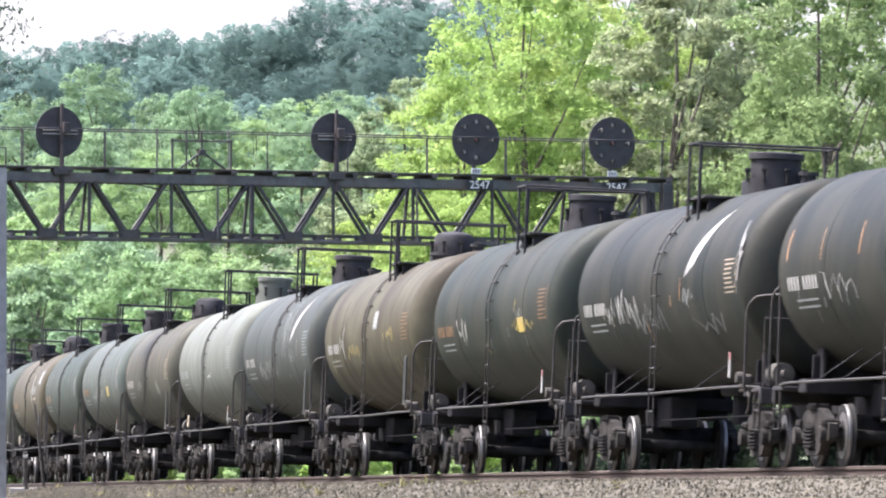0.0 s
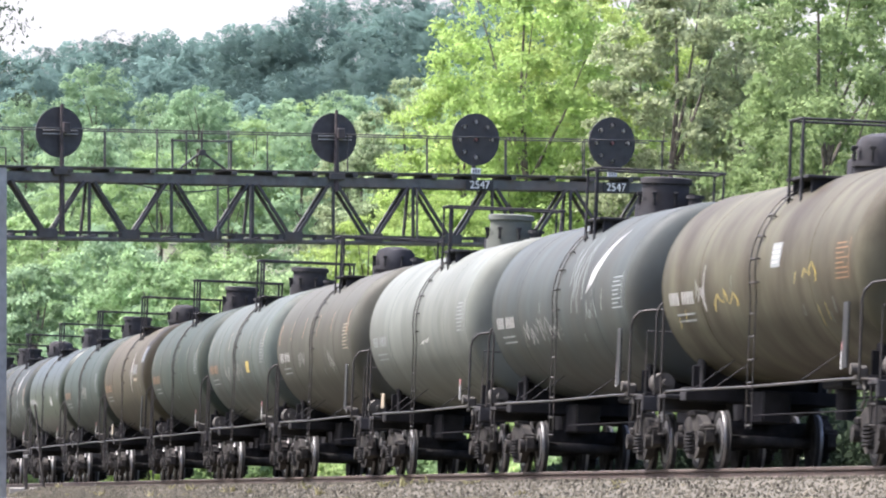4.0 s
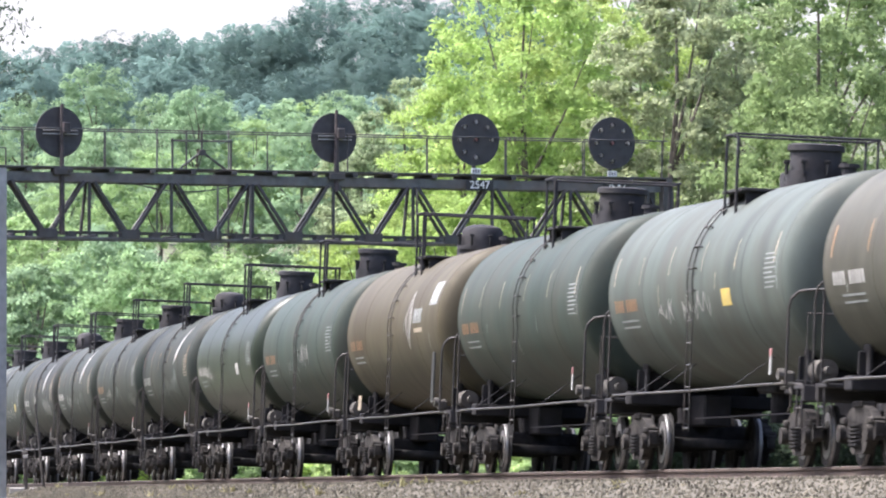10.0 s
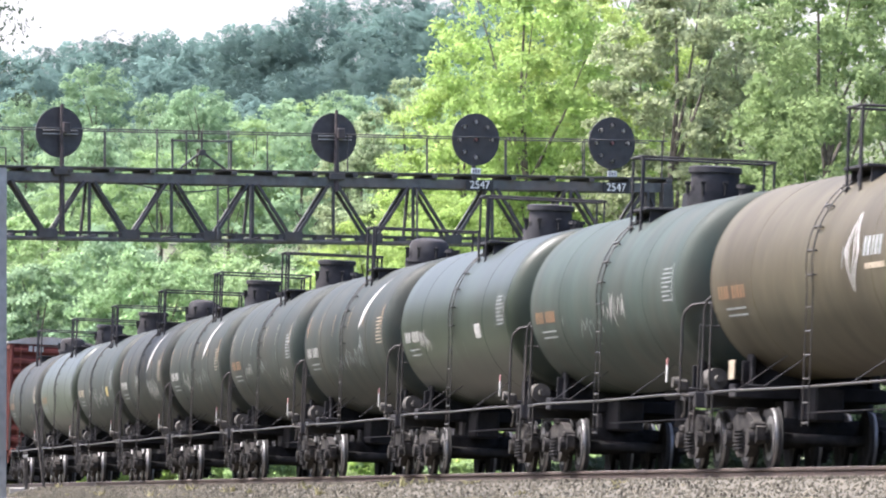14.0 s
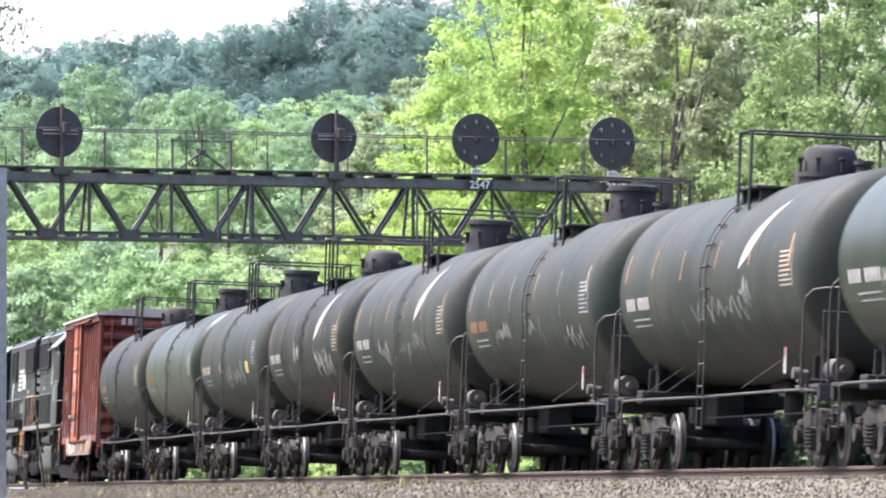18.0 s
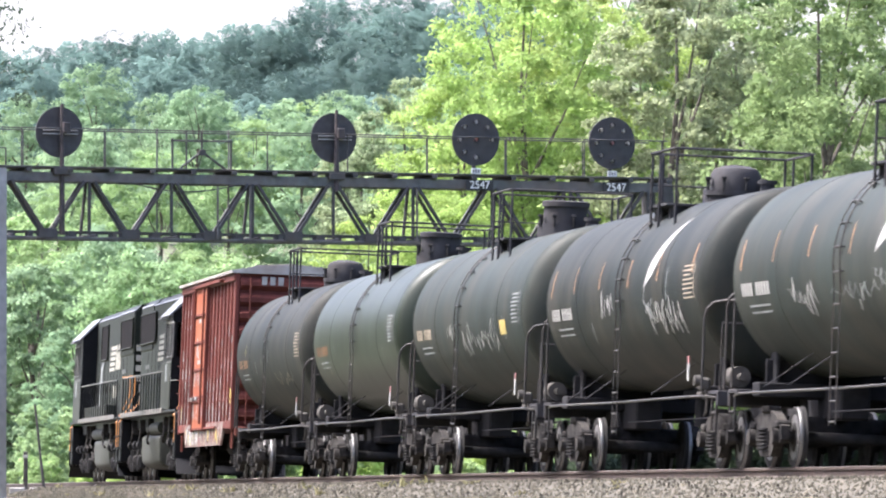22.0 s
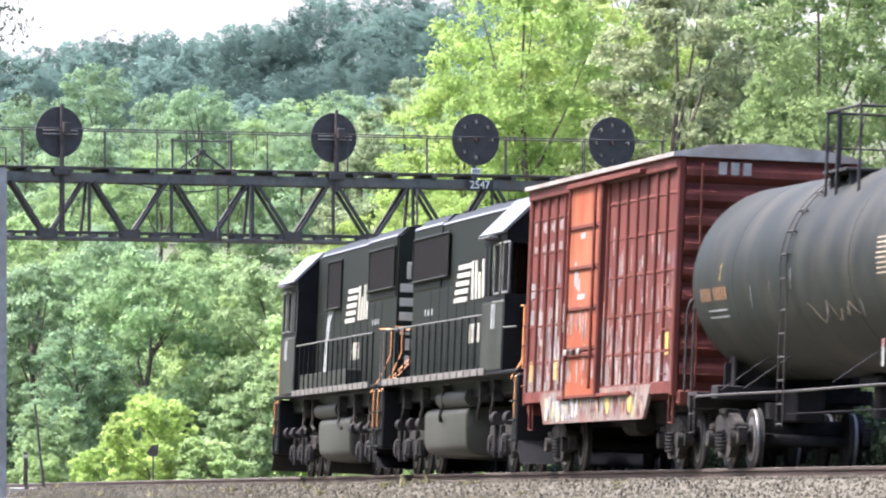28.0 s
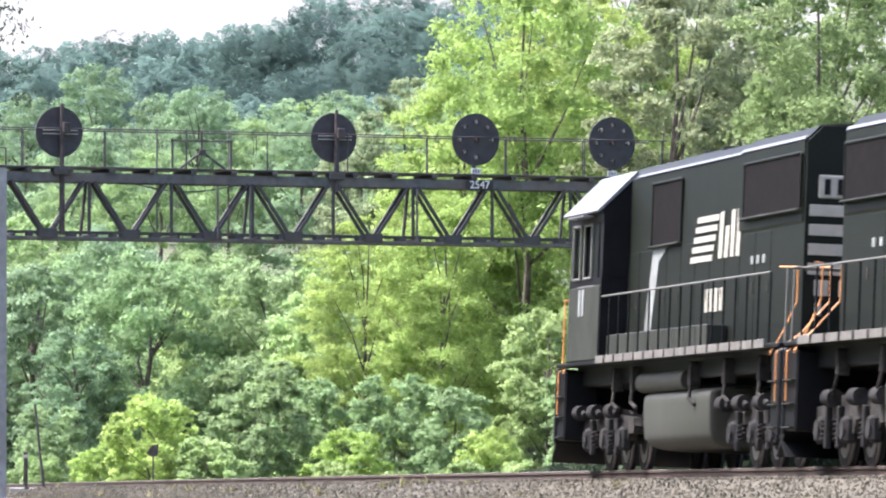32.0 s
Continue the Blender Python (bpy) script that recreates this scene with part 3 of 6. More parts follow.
def spread_crowns(arrs, places, name, material, label):
    """Many crowns joined into one wood: places are x, y, z, scale, turn and the crown's number."""
    out = []
    for x, y, z, sc, t, k in places:
        p = arrs[k] * sc
        out.append(np.stack([p[:, 0] * math.cos(t) - p[:, 1] * math.sin(t) + x, p[:, 0] * math.sin(t) + p[:, 1] * math.cos(t) + y, p[:, 2] + z], 1))
    thing(name, label, "wood", kind="stuff", mesh=leaf_mesh(name, np.concatenate(out), material))


def corners(me):
    co = np.empty(len(me.vertices) * 3, np.float32)
    me.vertices.foreach_get("co", co)
    return co.reshape(-1, 3)


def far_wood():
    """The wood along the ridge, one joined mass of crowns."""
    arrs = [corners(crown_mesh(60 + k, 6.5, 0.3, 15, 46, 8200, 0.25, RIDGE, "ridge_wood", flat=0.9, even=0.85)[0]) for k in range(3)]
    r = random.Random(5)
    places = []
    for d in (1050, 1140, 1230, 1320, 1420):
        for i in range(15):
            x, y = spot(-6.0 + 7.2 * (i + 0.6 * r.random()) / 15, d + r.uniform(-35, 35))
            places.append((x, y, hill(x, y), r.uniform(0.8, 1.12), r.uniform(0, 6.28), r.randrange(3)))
    spread_crowns(arrs, places, "ridge_wood", RIDGE, "dark wood tinted blue-green with haze along a distant ridge")


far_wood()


# a tree beside the near bank, whose twigs hang in at the edge of the view
near_tree = thing("tree", "grey-green tree overhanging the near bank", "tree")
me, cs = crown_mesh(77, 3.1, 5.6, 12.5, 40, 16000, 0.05, WOODLEAF)
part("trunk", trunk_shape(cs, 12, 0.2, 77), BARK, near_tree)
part("crown", me, WOODLEAF, near_tree)
near_tree.matrix_basis = pose(-11.02, 150, -0.75)


def undergrowth():
    """A low strip of leafy growth along the track's far side, coloured dark as shade."""
    r = np.random.RandomState(51)
    n = 34000
    s = 5 + 145 * r.rand(n)
    a = 1.9 + 1.1 * r.rand(n)
    top = 1.0 + 0.35 * np.sin(s * 0.37) * np.cos(s * 0.11 + 1) + 0.45 * np.clip(a - 2.0, 0, 1.2)
    top = top * np.clip((s - 50) / 42, 0.05, 1)
    z = -0.35 + (0.2 + np.clip(top, 0.05, 1.5)) * r.rand(n) ** 0.8
    ph = np.interp(s, _G, _PH)
    c = np.stack([np.interp(s, _G, _CX) + a * np.cos(ph), np.interp(s, _G, _CY) + a * np.sin(ph), z], 1)
    nrm = r.normal(size=(n, 3)) + np.array([0, 0, 0.5])
    nrm /= np.linalg.norm(nrm, axis=1)[:, None]
    u = np.cross(nrm, r.normal(size=(n, 3)))
    u /= np.linalg.norm(u, axis=1)[:, None]
    w = np.cross(nrm, u)
    size = 0.10 * (0.6 + 0.9 * r.rand(n))[:, None]
    ps = np.stack([c - u * size, c + w * size * 0.5, c + u * size, c - w * size * 0.5], 1).reshape(-1, 3)
    me = bpy.data.meshes.new("undergrowth")
    me.vertices.add(n * 4)
    me.vertices.foreach_set("co", ps.astype(np.float32).ravel())
    me.loops.add(n * 4)
    me.loops.foreach_set("vertex_index", np.arange(n * 4, dtype=np.int32))
    me.polygons.add(n)
    me.polygons.foreach_set("loop_start", np.arange(0, n * 4, 4, dtype=np.int32))
    me.materials.append(SHADELEAF)
    me.update(calc_edges=True)
    thing("undergrowth", "low leafy undergrowth coloured dark like the train's shade", "undergrowth", kind="stuff", mesh=me)


undergrowth()

# ---------------------------------------------------------------- rolling stock: shared pieces
BLACK = mat("car_black", (0.037, 0.037, 0.040), 0.7, 0, 0.4, 3, (0.055, 0.049, 0.045), 0.5, 1.2, 0.15, 30, spec=0.05)
# A darker copy of car_black for the parts under the tank.
UNDER = mat("underframe_dark", (0.022, 0.022, 0.024), 0.85, 0, 0.4, 3, (0.034, 0.031, 0.029), 0.5, 1.2, spec=0.05)
TRUCK = mat("truck_steel", (0.027, 0.027, 0.028), 0.9, 0.0, 0.5, 6, (0.044, 0.041, 0.037), 0.7, 4, 0.3, 30, spec=0.03)
TRUCK_PALE = mat("truck_dusty", (0.026, 0.025, 0.025), 0.92, 0.0, 0.5, 7, (0.072, 0.066, 0.058), 0.8, 4.5, 0.4, 30, spec=0.03)
WHEEL = mat("wheel_steel", (0.032, 0.032, 0.032), 0.75, 0.1, 0.3, 6, (0.048, 0.044, 0.040), 0.6, 3, spec=0.02)
TREAD = mat("wheel_tread", (0.24, 0.235, 0.23), 0.45, 0.7, 0.1, 8)
ROD = mat("handrail_grey", (0.018, 0.017, 0.0165), 0.6, 0.1, 0.4, 5, (0.05, 0.038, 0.03), 0.6, 2)
DUSTY = mat("dusty_fitting", (0.085, 0.080, 0.072), 0.9, 0, 0.4, 8, (0.03, 0.026, 0.023), 0.8, 4, spec=0.1)
ORANGE = mat("orange_marking", (0.30, 0.145, 0.05), 0.5, 0, 0.25, 8, (0.3, 0.22, 0.15), 0.5, 2)
YELLOW = mat("yellow_marking", (0.40, 0.30, 0.06), 0.5, 0, 0.25, 8, (0.3, 0.25, 0.15), 0.5, 2)
PALE = mat("pale_marking", (0.25, 0.25, 0.24), 0.55, 0, 0.2, 8, (0.3, 0.29, 0.26), 0.6, 2)
CHALK = mat("faded_spray_paint", (0.20, 0.22, 0.215), 0.7, 0, 0.35, 6, (0.12, 0.12, 0.11), 0.8, 3)
FADED = mat("faded_orange_marking", (0.17, 0.085, 0.035), 0.6, 0, 0.3, 8, (0.06, 0.045, 0.03), 0.6, 2)
TAN = mat("tan_marking", (0.25, 0.21, 0.15), 0.6, 0, 0.3, 8)
REDMARK = mat("red_reflector", (0.22, 0.10, 0.095), 0.4, 0, 0.1, 8)

_cache = {}


def shared(key, make):
    if key not in _cache:
        _cache[key] = make()
    return _cache[key]


def wheel_mesh(r):
    prof = [(-0.065, 0.10), (-0.065, r * 0.40), (-0.03, r * 0.62), (-0.055, r * 0.80), (-0.062, r * 0.96), (-0.058, r), (0.048, r + 0.006), (0.060, r + 0.028), (0.072, r + 0.022),
            (0.072, r * 0.84), (0.03, r * 0.62), (0.06, r * 0.40), (0.075, 0.10)]
    return Shape().lathe(prof, 36, pose(0, 0, 0, 0, 0, 90)).mesh("wheel", WHEEL, True)


def tread_mesh(r):
    return Shape().lathe([(-0.05, r + 0.001), (-0.046, r + 0.004), (-0.004, r + 0.006), (0.0, r + 0.004)], 36, pose(0, 0, 0, 0, 0, 90)).mesh("tread", TREAD, True)


WHEELSETS = {}


def wheelset(parent, x, r):
    """A pair of wheels on its axle; its own space turns about the axle."""
    ax = part("wheelset", shared(("ax", r), lambda: Shape().cyl((0, -1.0, 0), (0, 1.0, 0), 0.085, n=14).mesh("wheelset", WHEEL, True)), WHEEL, parent)
    ax.matrix_parent_inverse = Matrix.Translation((x, 0, r))
    for sg in (-1, 1):
        part("wheel", shared(("wh", r), lambda: wheel_mesh(r)), WHEEL, ax, at=pose(0, sg * 0.755, 0, 0, 0, 0 if sg < 0 else 180))
        part("tread", shared(("tr", r), lambda: tread_mesh(r)), TREAD, ax, "bright polished tread", at=pose(0, sg * 0.755, 0, 0, 0, 0 if sg < 0 else 180))
    WHEELSETS.setdefault(r, []).append(ax)
    return ax


def side_frame_mesh():
    out = [(-1.12, 0.62), (-0.98, 0.66), (-0.62, 0.80), (-0.30, 0.86), (0.30, 0.86), (0.62, 0.80), (0.98, 0.66), (1.12, 0.62), (1.14, 0.42), (1.06, 0.36), (0.80, 0.36),
           (0.70, 0.44), (0.48, 0.22), (0.36, 0.16), (-0.36, 0.16), (-0.48, 0.22), (-0.70, 0.44), (-0.80, 0.36), (-1.06, 0.36), (-1.14, 0.42)]
    sh = Shape().prism(out[:], -0.07, 0.07)
    sh.box((0, 0, 0.88), (0.55, 0.22, 0.10), 0.02)
    for sx in (-0.89, 0.89):
        sh.box((sx, 0.0, 0.64), (0.30, 0.24, 0.12), 0.03)
        sh.cyl((sx, -0.17, 0.457), (sx, 0.02, 0.457), 0.13, n=14)
    return sh.mesh("side_frame", TRUCK_PALE, True)


def spring_mesh():
    return Shape().tube([(0.065 * math.cos(i * 0.9), 0.065 * math.sin(i * 0.9), 0.24 + 0.34 * i / 42) for i in range(43)], 0.018, 5).mesh("spring", TRUCK, True)


def truck(parent, x):
    """A two-axle freight bogie."""
    t = part("bogie", shared("bolster", lambda: Shape().box((0, 0, 0.66), (0.36, 2.1, 0.26), 0.04).cyl((0, 0, 0.7), (0, 0, 0.98), 0.2, n=16)
                             .box((0.45, 0, 0.5), (0.10, 1.6, 0.12), 0.02).box((-0.45, 0, 0.5), (0.10, 1.6, 0.12), 0.02).mesh("bogie", TRUCK)), TRUCK, parent,
             "dusty brown cast-steel bogie", at=pose(x, 0, 0))
    for sg in (-1, 1):
        part("side_frame", shared("sf", side_frame_mesh), TRUCK_PALE, t, at=pose(0, sg * 0.99, 0))
        for sx in (-0.17, 0.0, 0.17):
            part("spring", shared("sp", spring_mesh), TRUCK, t, at=pose(sx, sg * 1.09, 0))
    for sx in (-0.89, 0.89):
        wheelset(t, sx, 0.457)
        for sg in (-1, 1):
            part("brake_shoe", shared("bs", lambda: Shape().box((0, 0, 0), (0.10, 0.12, 0.36), 0.03).mesh("brake_shoe", TRUCK)), TRUCK, t,
                 at=pose(sx - 0.56 * (1 if sx > 0 else -1), sg * 0.755, 0.47))
    return t


def coupler(parent, x, sg):
    return part("coupler", shared("cp", lambda: Shape().box((-0.45, 0, 0), (0.8, 0.20, 0.22), 0.03).box((0.02, -0.04, 0), (0.26, 0.34, 0.30), 0.05)
                                  .box((0.12, 0.14, 0), (0.22, 0.10, 0.28), 0.03).mesh("coupler", TRUCK)), TRUCK, parent, at=pose(x, 0, 0.88, 0, 0, 0 if sg > 0 else 180))


# ---------------------------------------------------------------- tank cars
TR, TZ = 1.54, 2.94          # tank radius and height of its axis
HALF, CYL = 7.98, 7.46       # half the tank's length, with its heads and without


def on_tank(x, ang, lift=0.005):
    """A point of the near flank: ang degrees above the horizontal through the axis."""
    a = radians(ang)
    over = min(0.99, max(0.0, (abs(x) - CYL) / (HALF - CYL)))
    k = TR * (1 - over ** 3) ** 0.5 + lift * (1 if over == 0 else 2.5)
    return (x + (lift * 2 if over and x > 0 else 0), -k * math.cos(a), TZ + k * math.sin(a))


def tank_patch(corners, sh=None, cuts=6, lift=0.005):
    """A sheet on the flank between four (x, degrees) corners: low left, low right, high right, high left."""
    sh = sh or Shape()
    vs, fs = [], []
    for i in range(cuts + 1):
        t = i / cuts
        for a, b in ((corners[0], corners[3]), (corners[1], corners[2])):
            vs.append(on_tank(a[0] + (b[0] - a[0]) * t, a[1] + (b[1] - a[1]) * t, lift))
    for i in range(cuts):
        fs.append((2 * i, 2 * i + 1, 2 * i + 3, 2 * i + 2))
    return sh.add(vs, fs)


def ribbon(path, lift):
    """One unbroken strip on the flank along (x, degrees, width) points."""
    vs = [on_tank(x + d, a, lift) for x, a, w in path for d in (0, w)]
    return Shape().add(vs, [(2 * i, 2 * i + 1, 2 * i + 3, 2 * i + 2) for i in range(len(path) - 1)])


def scrawl(r, x0, x1, a0, a1, n, lift):
    """A handwriting-like zigzag on the flank, n strokes long, of uneven reach and weight."""
    x, a = x0, r.uniform(a0, a1)
    path = [(x, a, 0.04)]
    for k in range(n):
        nx = x0 + (x1 - x0) * (k + 1) / n + r.uniform(-0.5, 0.5) * (x1 - x0) / n
        na = r.uniform(a0 + 0.55 * (a1 - a0), a1) if k % 2 == 0 else r.uniform(a0, a0 + 0.45 * (a1 - a0))
        w, bend = r.uniform(0.02, 0.075), r.uniform(-0.14, 0.14)
        for i in range(1, 6):
            t = i / 5
            path.append((x + (nx - x) * t + bend * math.sin(math.pi * t), a + (na - a) * t, w * (0.6 + 0.6 * math.sin(math.pi * t))))
        x, a = nx, na
    return ribbon(path, lift)


def shell_mesh(material):
    prof = [(-HALF, 0.02)]
    for i in range(1, 12):
        a = math.pi / 2 * i / 11
        prof.append((-CYL - (HALF - CYL) * math.cos(a) ** (2 / 3), TR * math.sin(a)))
    n = len(prof)
    prof += [(x, TR) for x in np.linspace(-CYL, CYL, 12)[1:-1]]
    prof += [(-x, r) for x, r in prof[n - 1::-1]]
    return Shape().lathe(prof[::-1], 72, pose(0, 0, TZ)).mesh("tank_shell", material, True, 60)


def weld_mesh():
    return Shape().lathe([(-0.03, TR), (-0.015, TR + 0.006), (0.015, TR + 0.006), (0.03, TR)], 64, pose(0, 0, TZ))


def ladder_shape():
    sh = Shape()
    for dx in (-0.22, 0.22):
        pts = [(dx, -1.57, 0.55), (dx, -1.57, 1.25), (dx, -1.57, TZ - 0.4)]
        pts += [(dx, -(TR + 0.06) * math.cos(radians(a)), TZ + (TR + 0.06) * math.sin(radians(a))) for a in range(0, 70, 8)]
        sh.tube(pts, 0.012, 6)
    zs = [0.6, 0.9, 1.25, 1.6, 1.95, 2.3]
    for z in zs:
        sh.cyl((-0.22, -1.57, z), (0.22, -1.57, z), 0.014, n=6)
    for a in range(-6, 66, 13):
        y, z = -(TR + 0.06) * math.cos(radians(a)), TZ + (TR + 0.06) * math.sin(radians(a))
        sh.cyl((-0.22, y, z), (0.22, y, z), 0.014, n=6)
        sh.cyl((0.22, y, z), (0.22, y * 0.93, TZ + (z - TZ) * 0.93), 0.014, n=6)
        sh.cyl((-0.22, y, z), (-0.22, y * 0.93, TZ + (z - TZ) * 0.93), 0.014, n=6)
    return sh


LADDER_SET = {10: -1.1, 12: -0.4}      # metres by which some cars' ladders stand nearer the far end


def platform_shape():
    sh = Shape()
    for sy in (-1, 1):
        sh.box((0, sy * 0.78, 4.36), (1.7, 0.62, 0.05), 0.01)
        for sx in (-0.7, 0.7):
            sh.box((sx, sy * 0.85, 4.22), (0.06, 0.30, 0.25), 0.01)
    return sh


def grab_iron(h):
    """A bent grab iron at a corner of a car, turned in to the tank's end at the top."""
    return Shape().tube([(0, -1.45, 1.18), (0, -1.45, h - 0.30), (0.03, -1.42, h - 0.14), (0.08, -1.32, h - 0.03), (0.14, -1.16, h), (0.30, -0.86, h + 0.02)], 0.024, 6)


def tank_car(j, paint, label, marks):
    car = thing("tank_car", label, "tank car", "tank cars of the train")
    shell = part("tank_shell", shell_mesh(paint), paint, car)
    for x in (-CYL, -4.3, 4.3, CYL):
        part("weld_seam", shared(("weld", paint.name), lambda: weld_mesh().mesh("weld_seam", paint, True)), paint, shell, at=pose(x, 0, 0))
    lx = 0.3 + LADDER_SET.get(j, 0)
    drop = 0.13 if j >= 6 else 0.08 if j >= 2 else 0.02
    long_cage = j >= 8
    part("ladder", shared("ladder", lambda: ladder_shape().mesh("ladder", ROD)), ROD, car, "dark grey steel side ladder", at=pose(lx, 0, 0))
    part("ladder", shared("ladder", lambda: ladder_shape().mesh("ladder", ROD)), ROD, car, at=pose(lx, 0, 0, 0, 0, 180))
    part("top_platform", shared("plat", lambda: platform_shape().mesh("top_platform", BLACK)), BLACK, car, at=pose(0.9, 0, 0))
    x1 = 2.85 if long_cage else 1.45
    part("top_handrail", shared(("toprail", x1), lambda: bars([((0.5, -1.15, 5.24), (0.5, 1.15, 5.24)), ((x1, -1.15, 5.24), (x1, 1.15, 5.24)),
                                                               ((0.5, -1.15, 5.24), (x1, -1.15, 5.24)), ((0.5, 1.15, 5.24), (x1, 1.15, 5.24))], 0.020).mesh("top_handrail", BLACK)), BLACK, car)
    if long_cage:
        part("middle_handrail", shared("midrail", lambda: bars([((0.5, -1.15, 4.72), (0.5, 1.15, 4.72))], 0.014).mesh("middle_handrail", BLACK)), BLACK, car)
    for sx in (0.5, 1.25, x1) if long_cage else (0.5, x1):
        for sy in (-1.12, 1.12):
            part("handrail_post", shared("trpost", lambda: bars([((0, 0, 3.90), (0, 0, 5.24))], 0.022).mesh("handrail_post", BLACK)), BLACK, car, at=pose(sx, sy, 0))
    part("ladder_post", shared("trpost2", lambda: bars([((0, 0, 4.0), (0, 0, 5.24))], 0.026).mesh("ladder_post", BLACK)), BLACK, car, at=pose(0.82, -1.0, 0))
    crown = paint if j == -1 else BLACK
    if j % 3 == 0:          # a rounded bonnet, or a flat-lidded drum
        prof = [(4.35, 0.46), (4.52, 0.46), (4.52, 0.50), (4.60, 0.50), (4.60, 0.42), (4.88, 0.42), (4.97, 0.36), (5.02, 0.22), (5.04, 0.04)]
    else:
        prof = [(4.35, 0.47), (4.66, 0.47), (4.66, 0.41), (4.98, 0.41), (4.98, 0.45), (5.07, 0.45), (5.09, 0.40), (5.10, 0.04)]
    dome = part("manway_housing", shared(("dome", j % 3 == 0, crown.name), lambda: Shape().lathe(prof, 24, pose(0, 0, 0, 0, -90, 0)).mesh("manway_housing", crown, True)), crown, car,
                "pale grey manway housing" if j == -1 else "black manway housing", at=pose(2.1, 0, 0))
    for k in range(8):
        a = math.pi / 4 * k + 0.2
        part("eye_bolt", shared("eyebolt", lambda: Shape().cyl((0, 0, 4.60), (0, 0, 4.80), 0.03, n=6).box((0, 0, 4.80), (0.09, 0.09, 0.05), 0.01).mesh("eye_bolt", TRUCK)), TRUCK, dome, at=pose(0.49 * math.cos(a), 0.49 * math.sin(a), 0))
    part("valve_box", shared("valvebox", lambda: Shape().box((0, 0, 4.52), (0.42, 0.30, 0.28), 0.03).cyl((-0.1, 0.1, 4.6), (-0.1, 0.1, 4.82), 0.07, n=10).mesh("valve_box", BLACK)), BLACK, car, at=pose(1.45, -0.25, 0))
    part("valve", shared("valve", lambda: Shape().cyl((0, 0, 4.3), (0, 0, 4.72), 0.12, n=12).cyl((0, 0, 4.72), (0, 0, 4.78), 0.16, n=12).mesh("valve", BLACK)), BLACK, car, at=pose(2.7, 0.42, 0))
    for sx in (-7.2, 7.2):
        part("stub_sill", shared("stub", lambda: Shape().box((0, 0, 1.0), (3.6, 0.46, 0.52), 0.03).mesh("stub_sill", UNDER)), UNDER, car, at=pose(sx, 0, 0))
    for sx in (-6.9, 6.9):
        part("saddle", shared("saddle", lambda: Shape().box((0, 0, 1.18), (0.5, 2.5, 0.22), 0.02).box((0, 0.95, 1.5), (0.4, 0.08, 0.55), 0.02).box((0, -0.95, 1.5), (0.4, 0.08, 0.55), 0.02)
                                .box((0, 0, 1.35), (0.06, 2.2, 0.6), 0.01).mesh("saddle", UNDER)), UNDER, car, at=pose(sx, 0, 0))
        truck(car, sx)
    for sg in (-1, 1):
        part("side_rail", shared(("siderail", sg), lambda: Shape().tube([(-8.3, sg * 1.30, 1.22), (-7.4, sg * 1.42, 1.24), (-6.0, sg * 1.46, 1.24), (0, sg * 1.48, 1.22), (6.0, sg * 1.46, 1.24), (7.4, sg * 1.42, 1.24), (8.3, sg * 1.30, 1.22)], 0.020, 6)
                                 .mesh("side_rail", ROD)), ROD, car, "grey side handrail", at=pose(0, 0, -drop))
        for x in (-5.2, -3.4, 3.2):
            part("rail_stay", shared(("stay", sg), lambda: bars([((0, sg * 1.47, 1.18), (0.9, sg * 0.92, 1.70))], 0.010).mesh("rail_stay", BLACK)), BLACK, car, at=pose(x, 0, 0))
        part("end_platform", shared("endplat", lambda: Shape().box((0, 0, 1.16), (0.75, 2.7, 0.06), 0.01).box((0.34, 0, 1.05), (0.08, 2.7, 0.22), 0.02).mesh("end_platform", BLACK)), BLACK, car,
             at=pose(8.2, 0, 0) if sg > 0 else pose(-8.2, 0, 0, 0, 0, 180))
        part("stirrup", shared("stirrup", lambda: Shape().tube([(-0.2, 0, 1.2), (-0.2, 0, 0.55), (0.2, 0, 0.55), (0.2, 0, 1.2)], 0.02, 6).tube([(-0.2, 0, 0.85), (0.2, 0, 0.85)], 0.015, 6).mesh("stirrup", ROD)), ROD, car,
             at=pose(8.25 * sg, -1.33, 0))
        coupler(car, 8.75 * sg, sg)
    for x, h in ((-8.35, 2.75), (-7.75, 2.84), (7.75, 2.62)):
        part("grab_iron", shared(("grab", h), lambda: grab_iron(h).mesh("grab_iron", ROD)), ROD, car, "bent grey grab iron", at=pose(x, 0, 0))
    part("end_handrail", shared("ehr", lambda: Shape().tube([(0, -1.3, 1.2), (0, -1.3, 2.25), (0, 1.3, 2.25), (0, 1.3, 1.2)], 0.018, 6).mesh("end_handrail", ROD)), ROD, car, at=pose(8.5, 0, 0))
    part("brake_cylinder", shared("bc", lambda: Shape().cyl((-0.3, 0, 0), (0.3, 0, 0), 0.17, n=16).cyl((0.3, 0, 0), (0.5, 0, 0), 0.06, n=8).mesh("brake_cylinder", DUSTY, True)), DUSTY, car, at=pose(8.05, -0.95, 1.42))
    part("brake_valve", shared("bv", lambda: Shape().box((0, 0, 0), (0.34, 0.16, 0.22), 0.04).cyl((0.1, -0.08, 0.05), (0.1, -0.18, 0.05), 0.09, n=12).box((-0.22, 0, -0.14), (0.5, 0.05, 0.05), 0.01).tube([(0.15, 0, -0.1), (0.3, 0, -0.25), (0.28, 0, -0.42), (0.12, 0, -0.5)], 0.02, 6).mesh("brake_valve", DUSTY)), DUSTY, car, "pale dusty brake valve", at=pose(7.45, -1.36, 1.30))
